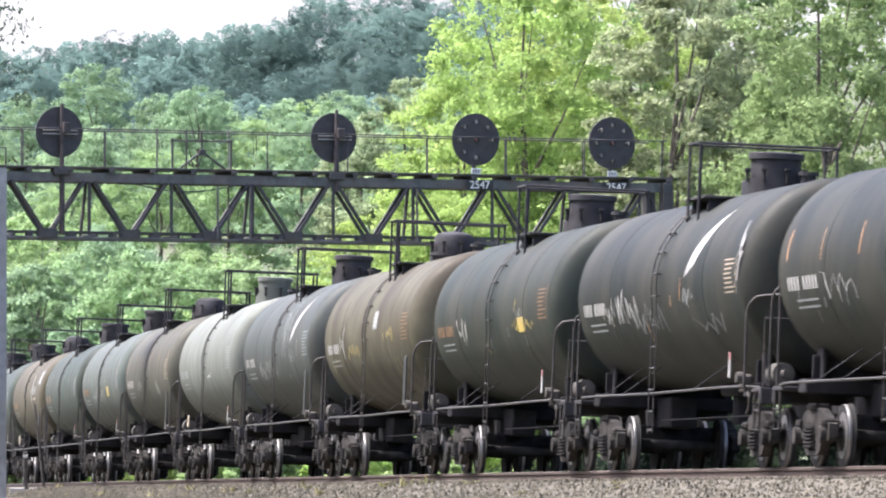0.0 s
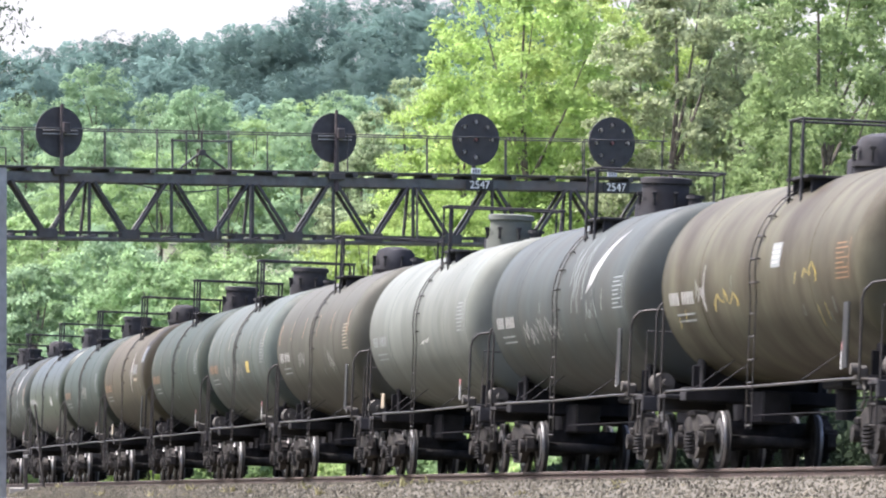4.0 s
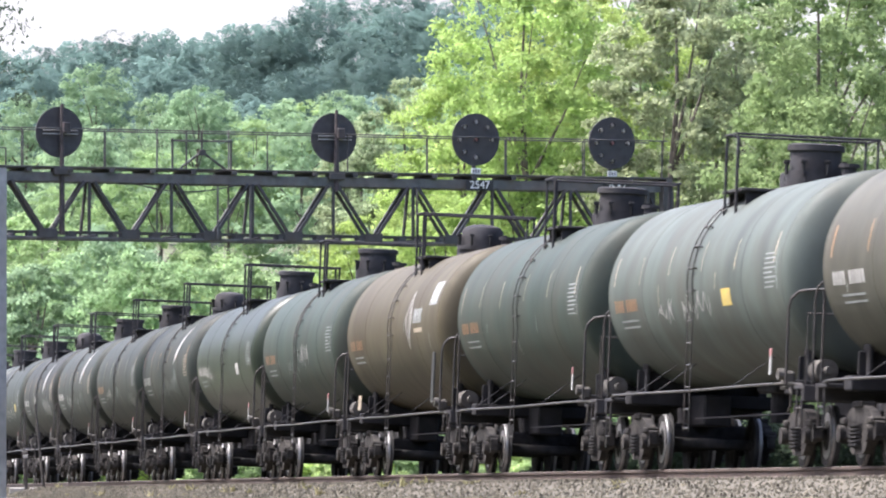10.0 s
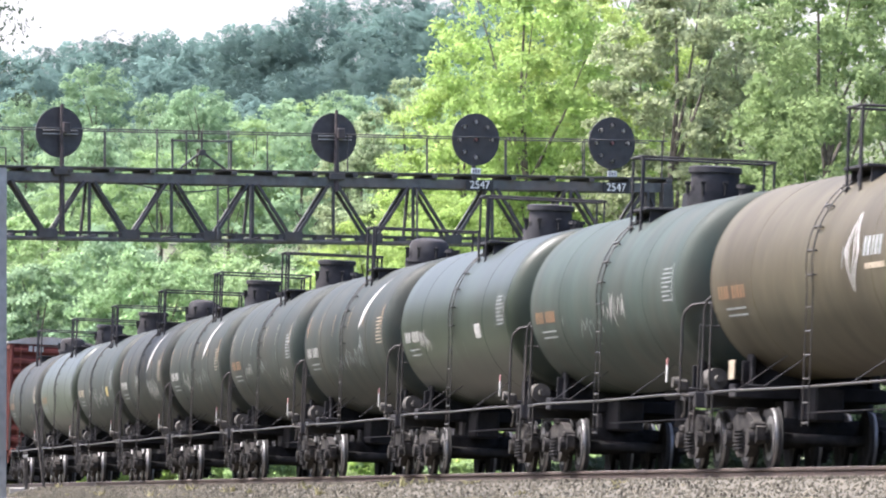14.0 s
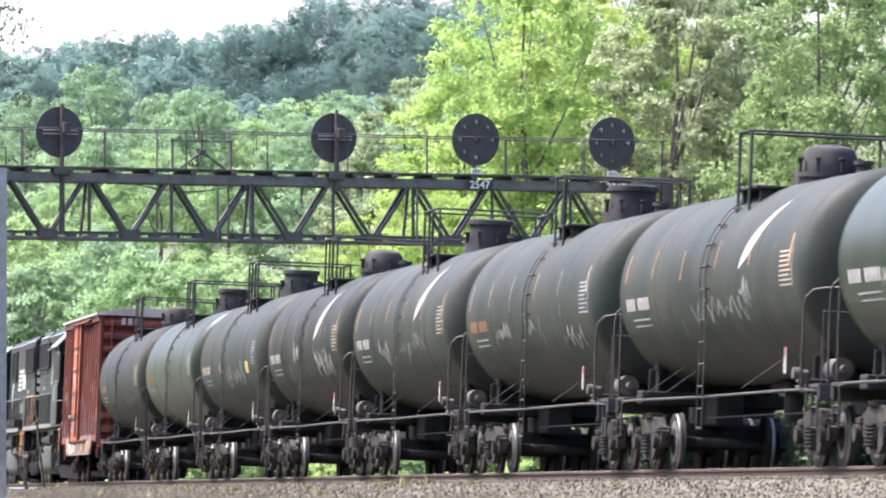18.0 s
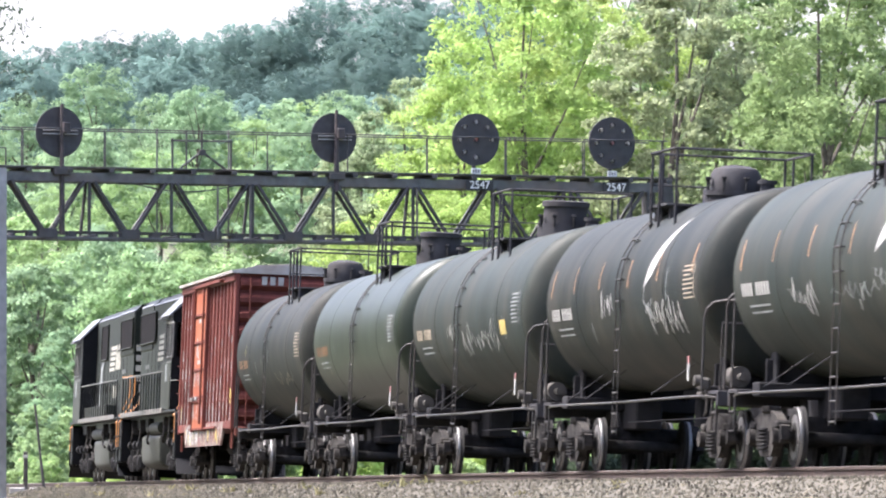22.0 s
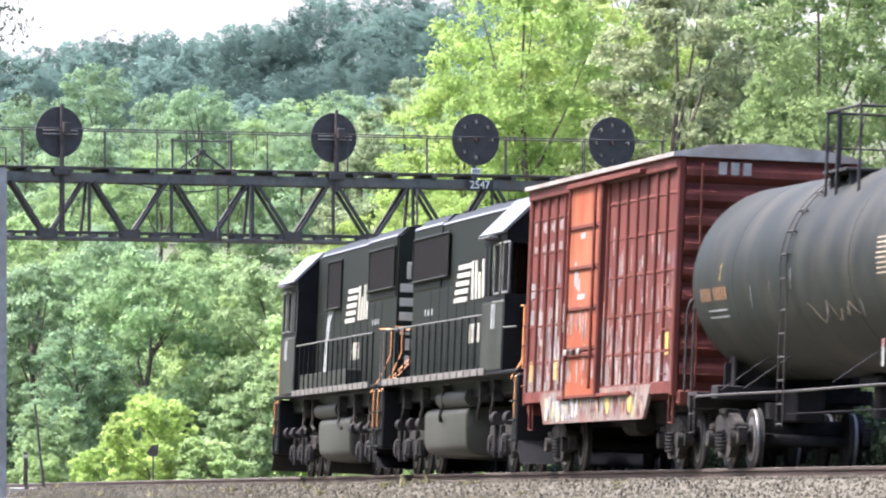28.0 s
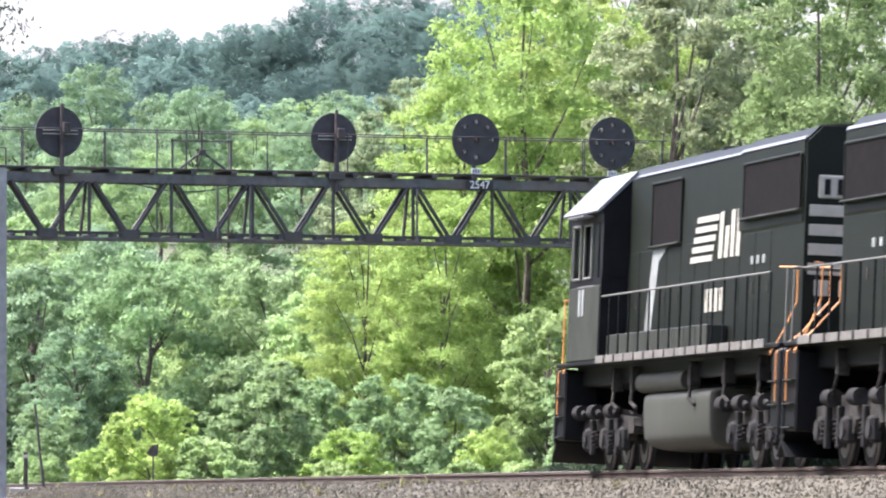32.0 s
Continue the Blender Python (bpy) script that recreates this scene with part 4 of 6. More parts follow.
    bw = part("brake_stand", shared("bstd", lambda: Shape().box((0, 0, 1.55), (0.12, 0.30, 0.8), 0.03).box((0.05, 0, 1.75), (0.16, 0.36, 0.36), 0.04).mesh("brake_stand", TRUCK_PALE)), TRUCK_PALE, car, at=pose(8.05, 0.55, 0))
    part("brake_wheel", shared("bwheel", lambda: Shape().tube([(0.16, 0.24 * math.cos(i * 0.524), 1.75 + 0.24 * math.sin(i * 0.524)) for i in range(13)], 0.015, 6)
                               .box((0.16, 0, 1.75), (0.02, 0.46, 0.03)).box((0.16, 0, 1.75), (0.02, 0.03, 0.46)).mesh("brake_wheel", ROD)), ROD, bw)
    part("brake_rod", shared("brod", lambda: Shape().cyl((-5.5, -0.35, 0.86), (5.5, -0.35, 0.86), 0.012, n=6)
                             .mesh("brake_rod", BLACK)), BLACK, car)
    part("bottom_outlet", shared("outlet", lambda: Shape().cyl((0, 0, 0.75), (0, 0, 1.45), 0.16, n=14).box((0, 0, 1.3), (1.4, 0.5, 0.16), 0.04).mesh("bottom_outlet", UNDER)), UNDER, car)
    # markings
    r = random.Random(100 + j)
    stripe = marks.get("stripes")
    if stripe:
        for x, w in zip((-7.0, -4.6, -2.0, 0.9, 3.7, 6.9), (0.07, 0.04, 0.05, 0.045, 0.045, 0.08)):
            lo = r.uniform(1, 5)
            part("reflective_stripe", tank_patch([(x, lo), (x + w, lo), (x + w, lo + 18), (x, lo + 18)]), stripe, shell, "thin reflective stripe")
    num = marks.get("number")
    if num:
        for k in range(10):
            if k != 4:
                x = -6.9 + k * 0.21
                part("number_bar", tank_patch([(x, -13.5), (x + 0.13, -13.5), (x + 0.13, -6), (x, -6)], cuts=2), num, shell)
        for row in (0, 1):
            part("data_bar", tank_patch([(-6.5, -20 - 4 * row), (-5.0, -20 - 4 * row), (-5.0, -18.8 - 4 * row), (-6.5, -18.8 - 4 * row)], cuts=2), CHALK, shell)
    if marks.get("logo"):
        x, w, h, lo = marks["logo"]
        for k, (ww, dd, tint) in enumerate(((w, 0, PALE), (w - 0.13, 3.5, paint), (w - 0.24, 6.5, PALE), (w - 0.33, 9.0, paint))):
            sh = tank_patch([(x - 0.02, lo + dd), (x + 0.02, lo + dd), (x + ww, lo + h * 0.5), (x - ww, lo + h * 0.5)], cuts=8, lift=0.005 + 0.004 * k)
            tank_patch([(x - ww, lo + h * 0.5), (x + ww, lo + h * 0.5), (x + 0.02, lo + h - dd), (x - 0.02, lo + h - dd)], sh, 8, 0.005 + 0.004 * k)
            part("emblem", sh, tint, shell, "white diamond emblem" if tint is PALE else "")
        for k in range(5):
            part("number_bar", tank_patch([(x + 0.75 + 0.26 * k, lo + h * 0.42), (x + 0.92 + 0.26 * k, lo + h * 0.42), (x + 0.92 + 0.26 * k, lo + h * 0.66), (x + 0.75 + 0.26 * k, lo + h * 0.66)], cuts=2), CHALK, shell)
        part("data_bar", tank_patch([(x + 0.9, lo + h * 0.26), (x + 2.2, lo + h * 0.26), (x + 2.2, lo + h * 0.33), (x + 0.9, lo + h * 0.33)], cuts=2), TAN, shell)
    if marks.get("plate"):
        x, w, lo, hi = marks["plate"]
        part("notice_panel", tank_patch([(x, lo), (x + w, lo), (x + w, hi), (x, hi)], cuts=4), CHALK, shell, "pale printed notice panel")
        for k in range(4):
            z = lo + (hi - lo) * (0.14 + 0.21 * k)
            part("notice_bar", tank_patch([(x + 0.1 * w, z), (x + 0.86 * w, z), (x + 0.86 * w, z + 1.5), (x + 0.1 * w, z + 1.5)], cuts=1, lift=0.009), PALE, shell)
    if marks.get("panel"):
        for k in range(8):
            x0, w = 6.15 + r.uniform(0, 0.1), r.uniform(0.6, 0.95)
            part("notice_bar", tank_patch([(x0, -10 + 2.7 * k), (x0 + w, -10 + 2.7 * k), (x0 + w, -9.1 + 2.7 * k), (x0, -9.1 + 2.7 * k)], cuts=1), marks["panel"], shell)
        part("notice_edge", tank_patch([(7.12, -11), (7.16, -11), (7.16, 12), (7.12, 12)], cuts=3), marks["panel"], shell)
    if marks.get("square"):
        x, tint = marks["square"]
        part("coloured_patch", tank_patch([(x, -17), (x + 0.75, -17), (x + 0.75, -7), (x, -7)], cuts=3), tint, shell, "flat square patch of paint")
    for q, (x0, x1, a0, a1, n, tint) in enumerate(marks.get("scrawl", ())):
        lift = 0.010 + 0.002 * q
        part("sprayed_scrawl", scrawl(r, x0, x1, a0, a1, n, lift), tint, shell, "loose sprayed scrawl")
    if marks.get("star"):
        for k in range(5):
            x, a = 7.28 + 0.05 * (k % 3), 4 + 5 * k
            part("sprayed_stroke", tank_patch([(x, a - 8), (x + 0.07, a - 8), (x + 0.32 - 0.14 * k, a + 9), (x + 0.25 - 0.14 * k, a + 9)], cuts=4, lift=0.012 + 0.001 * k), PALE, shell, "sprayed white stroke")
    if marks.get("streak"):
        x, w, a0, a1 = marks["streak"]
        h = a1 - a0
        ring = [(x, 0.04, a0), (x + 0.15, w * 0.8, a0 + h * 0.15), (x + 0.4, w, a0 + h * 0.35), (x + 0.9, w * 0.75, a0 + h * 0.6), (x + 1.4, w * 0.4, a0 + h * 0.82), (x + 1.9, 0.03, a1)]
        path = []
        for (xa, wa, aa), (xb, wb, ab) in zip(ring, ring[1:]):
            path += [(xa + (xb - xa) * t, aa + (ab - aa) * t, wa + (wb - wa) * t) for t in (0, 0.33, 0.67)]
        sh = ribbon(path + [(ring[-1][0], ring[-1][2], ring[-1][1])], 0.005)
        part("white_streak", sh, PALE, shell, "long tapering white streak")
        part("sprayed_scrawl", scrawl(r, x - 0.1, x + 0.9, a0 - 20, a0 - 4, 6, 0.008), CHALK, shell, "loose sprayed scrawl")
    for k in range(marks.get("drips", 5)):
        x, a, h, w = r.uniform(-6.6, 6.4), r.uniform(-30, 4), r.uniform(5, 14), r.uniform(0.025, 0.05)
        part("paint_drip", tank_patch([(x, a - h / 2), (x + w, a - h / 2), (x + w + 0.1, a + h / 2), (x + 0.1, a + h / 2)], cuts=4, lift=0.014), r.choice([marks.get("drip_tint", CHALK), CHALK, CHALK]), shell, "thin sprayed stroke")
    if j in (-3, -2, 0, 3):
        part("placard_board", Shape().box((6.95, -1.50, 1.85), (0.34, 0.03, 0.95), 0.006), PLATE, car, "black placard board")
    if j in (-1, 3):
        part("card_board", Shape().box((-6.7, -1.30, 1.50), (0.42, 0.03, 0.30), 0.006), TAN, car, "tan card board")
    for x in (6.55,):
        part("end_reflector", shared("erw", lambda: Shape().box((0, -1.46, 1.50), (0.14, 0.02, 0.28), 0.004).mesh("end_reflector", PALE)), PALE, car, "white reflector plate", at=pose(x, 0, 0))
        part("end_reflector", shared("err", lambda: Shape().box((0, -1.46, 1.70), (0.14, 0.02, 0.11), 0.004).mesh("end_reflector", REDMARK)), REDMARK, car, "red reflector plate", at=pose(x, 0, 0))
    return car


def tank_paint(name, colour, grime=(0.050, 0.045, 0.034), amount=0.6, rough=0.6, spec=0.14):
    return mat(name, tuple(c * k for c, k in zip(colour, (1.22, 1.22, 1.10))), rough, 0, 0.30, 1.3, grime, amount, 0.75, 0.05, 3.0, (1.1, 0.8, 0.55), spec=spec)


P_DARK = tank_paint("tank_dark_grey", (0.0155, 0.0205, 0.0200))
P_BLACK = tank_paint("tank_black", (0.0095, 0.0122, 0.0122))
P_GREEN = tank_paint("tank_green_grey", (0.022, 0.031, 0.0285))
P_GREY = tank_paint("tank_grey", (0.050, 0.060, 0.059))
P_LGREY = tank_paint("tank_light_grey", (0.036, 0.042, 0.044))
P_WHITE = tank_paint("tank_white", (0.090, 0.098, 0.095), (0.088, 0.088, 0.072), 0.5)
P_OLIVE = tank_paint("tank_olive_brown", (0.056, 0.053, 0.039), (0.024, 0.016, 0.011), 0.85)
P_DGREEN = tank_paint("tank_dark_green", (0.0130, 0.0175, 0.0160))
P_BROWN = tank_paint("tank_brown", (0.047, 0.041, 0.029), (0.030, 0.023, 0.015), 0.7)
P_GLOSS = tank_paint("tank_glossy_dark_green", (0.017, 0.023, 0.018), (0.026, 0.026, 0.018), 0.4, 0.42, 0.2)
P_WARM = tank_paint("tank_warm_grey", (0.047, 0.047, 0.041))

FLEET = [
    (-7, P_BLACK, "black tank car with orange reflective stripes", dict(stripes=ORANGE, number=PALE, scrawl=[(-4, 2, -28, -8, 12, CHALK)])),
    (-6, P_BLACK, "black tank car with orange stripes and white number", dict(stripes=ORANGE, number=PALE, drips=6, drip_tint=ORANGE, scrawl=[(-4.6, -2.4, -24, -4, 8, PALE), (1.5, 5.0, -28, 0, 12, CHALK)])),
    (-5, P_BLACK, "dark grey tank car with a white streak and graffiti", dict(streak=(2.7, 0.7, 3, 46), number=PALE, panel=TAN, drips=5, drip_tint=ORANGE, star=True,
                                                                             scrawl=[(-5.0, -1.8, -28, 2, 18, PALE), (-2.4, 0.6, -30, -8, 14, CHALK), (3.0, 5.6, -34, -20, 7, CHALK)])),
    (-4, P_DGREEN, "dark green-grey tank car with yellow markings", dict(number=FADED, square=(3.6, YELLOW), panel=FADED, drips=6, drip_tint=YELLOW, scrawl=[(-4.3, -3.0, -24, -2, 9, PALE), (2.9, 5.6, -17, -8, 10, YELLOW), (3.2, 4.4, -12, 2, 5, CHALK)])),
    (-3, P_OLIVE, "olive-brown grimy tank car with pale patches", dict(number=PALE, plate=(1.4, 0.7, 1, 15), panel=FADED, drips=9, drip_tint=YELLOW, scrawl=[(-4.7, -3.8, -20, 8, 7, PALE), (-3.2, -1.4, -20, -6, 6, YELLOW), (3.8, 4.8, -10, 2, 4, YELLOW)])),
    (-2, P_LGREY, "light grey tank car with white streaks", dict(streak=(3.4, 0.62, 2, 45), number=PALE, panel=CHALK, drips=6, drip_tint=PALE, scrawl=[(-4.0, 0.3, -28, -6, 20, PALE), (1.2, 3.2, -10, 44, 9, CHALK)])),
    (-1, P_WHITE, "dirty white tank car in the train", dict(panel=CHALK, number=CHALK, drips=2, scrawl=[(0.6, 1.8, -20, -10, 5, WHITE)])),
    (0, P_WARM, "warm grey tank car with orange stripes and white number", dict(stripes=ORANGE, number=PALE, panel=TAN, drips=4, drip_tint=PALE, scrawl=[(-3.1, -1.8, -24, -6, 9, PALE), (3.0, 4.0, -28, -8, 8, PALE)])),
    (1, P_GREY, "grey tank car with a yellow square and number", dict(stripes=TAN, number=FADED, square=(2.6, YELLOW), panel=CHALK, drips=4, drip_tint=TAN, scrawl=[(-3.0, -1.7, -26, -6, 9, PALE), (-0.9, 1.5, -24, -6, 13, PALE)])),
    (2, P_GREEN, "dark green-grey tank car with orange number", dict(stripes=TAN, number=FADED, panel=CHALK, drips=3)),
    (3, P_BROWN, "brown tank car with a white diamond emblem", dict(logo=(3.0, 0.5, 44, -18), number=FADED, plate=(6.0, 1.1, 12, 30), drips=2)),
    (4, P_GREEN, "dark green-grey tank car with faded graffiti", dict(number=FADED, panel=CHALK, drips=4, scrawl=[(0.3, 2.4, -22, 0, 14, PALE), (-2.4, 0.0, -26, -8, 8, CHALK)])),
    (5, P_GLOSS, "glossy dark green-grey tank car with pale patches on its flank", dict(number=PALE, square=(3.2, PALE), panel=CHALK, drips=4, scrawl=[(-4.9, -3.3, -26, -6, 10, PALE)])),
    (6, P_DARK, "dark grey tank car with a long white streak", dict(streak=(2.9, 0.62, 3, 46), stripes=ORANGE, number=PALE, panel=TAN, drips=4, drip_tint=PALE, scrawl=[(-1.4, 3.8, -28, -10, 18, CHALK)])),
    (7, P_DARK, "dark grey tank car with faded orange number", dict(number=FADED, stripes=TAN, panel=CHALK, drips=4, scrawl=[(-3.9, -2.2, -28, -6, 10, PALE), (-0.2, 1.0, -22, -8, 6, CHALK), (3.9, 6.2, -34, -16, 10, PALE)])),
    (8, P_DARK, "dark grey tank car with a long white streak", dict(streak=(2.6, 0.66, 2, 46), stripes=ORANGE, number=PALE, panel=TAN, drips=4, drip_tint=PALE, scrawl=[(-3.6, -1.6, -30, -6, 12, PALE), (-0.6, 4.0, -22, -10, 14, CHALK)])),
    (9, P_BLACK, "black tank car with a white streak and stripes", dict(streak=(2.5, 0.66, 0, 46), stripes=ORANGE, number=PALE, panel=TAN, drips=5, drip_tint=PALE, scrawl=[(-1.8, -0.6, -18, 2, 8, PALE), (2.6, 5.8, -32, -6, 24, PALE)])),
    (10, P_DARK, "dark grey tank car with yellow square and graffiti", dict(square=(4.6, YELLOW), panel=CHALK, number=TAN, drips=4, scrawl=[(-2.5, -1.4, -20, -4, 7, PALE), (-0.6, 4.2, -30, -4, 22, PALE)])),
    (11, P_GLOSS, "black clean glossy tank car with few markings", dict(number=FADED, panel=CHALK, drips=3, drip_tint=TAN)),
    (12, P_BLACK, "black tank car coupled to the boxcar", dict(number=FADED, drips=6, drip_tint=YELLOW, panel=TAN, scrawl=[(1.0, 4.5, -34, -20, 8, TAN)])),
]
SLACK = {-7: 2.8, -6: 2.8, -5: 2.8, -4: 2.6, -3: 1.7, -2: 1.2, -1: 0.7}
TRAIN = []          # thing, metres behind the train's mark, half the distance between bogies
for j, paint, label, marks in FLEET:
    TRAIN.append((tank_car(j, paint, label, marks), -4.2 + 18.06 * j - 0.05 * max(0, j - 2) - SLACK.get(j, 0), 6.9))

# ---------------------------------------------------------------- boxcar
RED = mat("boxcar_red", (0.112, 0.036, 0.029), 0.6, 0, 0.25, 3, (0.068, 0.025, 0.022), 0.8, 0.9, 0.15, 20, (1, 1, 0.35), spec=0.1)
RED_DARK = mat("boxcar_red_shadowed_rust", (0.115, 0.036, 0.028), 0.7, 0, 0.3, 3, (0.09, 0.04, 0.03), 0.6, 1.2, spec=0.1)
DOOR = mat("boxcar_door_orange", (0.205, 0.052, 0.026), 0.6, 0, 0.2, 3, (0.34, 0.16, 0.09), 0.5, 1.2, 0.1, 20, (1, 1, 0.35), spec=0.1)
PEEL = mat("peeling_pale_paint", (0.17, 0.155, 0.14), 0.7, 0, 0.3, 5, (0.15, 0.05, 0.04), 1.0, 3.0, 0.2, 20, (1, 1, 0.3), spec=0.1)
ROOF = mat("boxcar_roof_galvanised", (0.30, 0.29, 0.27), 0.5, 0.3, 0.3, 3, (0.20, 0.10, 0.07), 0.5, 1)

PINKISH = mat("worn_pink_undercoat", (0.30, 0.15, 0.13), 0.7, 0, 0.3, 5, (0.2, 0.08, 0.06), 0.7, 3)
PURPLE = mat("faded_purple_spray", (0.13, 0.09, 0.13), 0.7, 0, 0.3, 5, (0.2, 0.12, 0.12), 0.7, 3)
RUSTMARK = mat("dark_rust_streak", (0.055, 0.026, 0.020), 0.8, 0, 0.3, 5)


def streak_shape(r, x, z, w, h, y0, y1):
    """A ragged upright streak, wider in the middle, between y0 and y1."""
    n = 5
    left = [(x + w * (0.25 - 0.5 * math.sin(math.pi * i / n) * r.uniform(0.5, 1.0)) * 0.8 - 0.02 * r.random(), z + h * i / n) for i in range(n + 1)]
    right = [(x + w * (0.75 + 0.5 * math.sin(math.pi * i / n) * r.uniform(0.4, 1.0)) * 0.8 + 0.02 * r.random(), z + h * i / n) for i in range(n + 1)]
    return Shape().prism(left + right[::-1], min(y0, y1), max(y0, y1))


BL, BW, BZ0, BZ1 = 7.7, 1.42, 1.2, 5.03
boxcar = thing("boxcar", "rusty red ribbed boxcar with pale peeling paint", "boxcar")
part("body", Shape().box((0, 0, (BZ0 + BZ1) / 2), (2 * BL - 0.1, 2 * BW - 0.036, BZ1 - BZ0), 0.03), RED, boxcar)
part("roof", Shape().prism([(-1.56, 5.0), (-1.56, 5.07), (-0.9, 5.19), (0, 5.25), (0.9, 5.19), (1.56, 5.07), (1.56, 5.0)], -BL - 0.08, BL + 0.08, pose(0, 0, 0, 0, 0, 90)), ROOF, boxcar, "pale galvanised ridged roof")
rr = random.Random(9)
for i in range(13):
    x = -7.2 + 1.2 * i
    part("roof_rib", shared("roofrib", lambda: Shape().prism([(-1.54, 5.05), (-0.9, 5.225), (0, 5.29), (0.9, 5.225), (1.54, 5.05)], -0.04, 0.04, pose(0, 0, 0, 0, 0, 90)).mesh("roof_rib", ROOF)), ROOF, boxcar, at=pose(x, 0, 0))
rib_me = Shape().box((0, 0, 3.1), (0.11, 0.06, 3.7), 0.015).mesh("side_rib", RED)
for sg in (-1, 1):
    for x in [-7.6, -6.7, -5.75, -4.8, -3.85] + [0.82, 1.78, 2.74, 3.70, 4.66, 5.62, 6.58, 7.6]:
        part("side_rib", rib_me, RED, boxcar, at=pose(x, sg * BW, 0))
    for x0, x1 in ((-7.6, -3.0), (0.82, 7.6)):
        for z in (1.9, 2.55, 3.2, 3.85, 4.45):
            part("panel_seam", Shape().box(((x0 + x1) / 2, sg * (BW - 0.018), z), (x1 - x0, 0.03, 0.05), 0.01), RED_DARK, boxcar)
    part("eave_beam", Shape().box((0, sg * (BW + 0.02), 4.93), (2 * BL, 0.10, 0.24), 0.02), RED, boxcar)
    part("side_sill", Shape().box((0, sg * BW, 1.29), (2 * BL, 0.05, 0.20), 0.01), RED, boxcar)
    sill = part("belly_sill", Shape().prism([(-5.9, 1.36), (-5.3, 0.80), (5.1, 0.80), (5.8, 1.36)], sg * BW - 0.03, sg * BW + 0.03), PEEL, boxcar, "deep centre sill with white peeling paint")
    for k in range(110 if sg < 0 else 10):
        x = rr.uniform(-5.2, 5.0)
        part("paint_mark", streak_shape(rr, x, rr.uniform(0.82, 1.1), rr.uniform(0.03, 0.12), rr.uniform(0.12, 0.3), sg * (BW + 0.031), sg * (BW + 0.036)), rr.choice([PALE, RED_DARK, RED_DARK, RED, RUSTMARK, RUSTMARK, CHALK, TAN, ORANGE, YELLOW, PURPLE]), sill)
    door = part("plug_door", Shape().box((-1.05, sg * (BW + 0.05), 3.05), (3.2, 0.10, 3.62), 0.02), DOOR, boxcar, "faded orange plug door")
    for z in (1.95, 2.05, 2.75, 3.45, 4.15):
        part("door_rail", Shape().box((-1.05, sg * (BW + 0.115), z), (3.2, 0.05, 0.07), 0.01), RED_DARK, door)
    for x in (-2.72, 0.62):
        part("door_post", Shape().box((x, sg * (BW + 0.06), 3.05), (0.13, 0.14, 3.75), 0.02), RED, boxcar)
    for x in (-2.35, 0.35):
        part("door_rod", Shape().cyl((x, sg * (BW + 0.17), 1.35), (x, sg * (BW + 0.17), 4.8), 0.028, n=8), RED_DARK, door)
    part("door_track", Shape().box((0.2, sg * (BW + 0.07), 1.24), (7.4, 0.06, 0.06), 0.01), RED_DARK, boxcar)
    part("door_track", Shape().box((1.0, sg * (BW + 0.12), 4.88), (7.6, 0.12, 0.08), 0.01), RED_DARK, boxcar)
    for k in range(3):
        part("door_lock", Shape().box((-2.2 + 0.7 * k, sg * (BW + 0.18), 2.0), (0.15, 0.06, 0.11), 0.02), PALE if k != 1 else STEEL_DARK, door)
    for z, w in ((4.0, 0.5), (2.95, 0.8)):
        part("notice_bar", Shape().box((-1.2, sg * (BW + 0.104), z), (w, 0.008, 0.10)), PALE, door)
    for k in range(3):
        part("mark", Shape().box((-1.9 + 0.22 * k, sg * (BW + 0.104), 3.35 - 0.1 * k), (0.16, 0.008, 0.42 - 0.1 * k)), PALE, door)
    # white lettering left as plain bars between the ribs, two tall rows on the far half
    for i, x in enumerate((-7.15, -6.2, -5.3, -4.35)):
        for z, h in ((4.30, 0.24), (3.92, 0.20)):
            for q in (0.0, 0.2):
                if rr.random() < 0.8:
                    part("lettering_bar", Shape().box((x - 0.1 + q, sg * (BW - 0.017), z), (0.10, 0.012, h * rr.uniform(0.5, 1))), PALE, boxcar)
    for k in range(285 if sg < 0 else 12):
        x = rr.choice([-7.15, -6.2, -5.3, -4.35, -3.4, 1.3, 2.26, 3.22, 4.18, 5.14, 6.1, 7.05]) + rr.uniform(-0.36, 0.36)
        z = 1.22 + 2.4 * rr.random() ** (2.4 if x < 0 else 3.0)
        part("peeled_streak", streak_shape(rr, x, z, rr.uniform(0.02, 0.09), rr.uniform(0.10, 0.6), sg * (BW - 0.02), sg * (BW - 0.0145)), rr.choice([PEEL, PALE, PALE, PALE, CHALK, PINKISH, PURPLE, RUSTMARK]), boxcar, "pale peeling streak of paint")
    for k in range(44 if sg < 0 else 4):
        x, z = rr.choice([-7.6, -6.7, -5.75, -4.8, -3.85, 0.82, 1.78, 2.74, 3.70, 4.66, 5.62, 6.58, 7.6]), 1.38 + 1.5 * rr.random() ** 2
        part("peeled_streak", streak_shape(rr, x - 0.03, z, 0.06, rr.uniform(0.1, 0.5), sg * (BW + 0.029), sg * (BW + 0.033)), rr.choice([PEEL, PALE, PINKISH, CHALK]), boxcar, "pale peeling streak of paint")
    for k in range(40 if sg < 0 else 3):
        x = rr.uniform(-2.6, 0.4)
        z = rr.choice([1.4, 1.5, 2.15, 2.3]) + rr.uniform(0, 0.2)
        part("scratch", streak_shape(rr, x, z, rr.uniform(0.03, 0.10), rr.uniform(0.12, 0.5), sg * (BW + 0.101), sg * (BW + 0.106)), rr.choice([PEEL, PINKISH, PALE, RUSTMARK]), door, "pale scratch in the door paint")
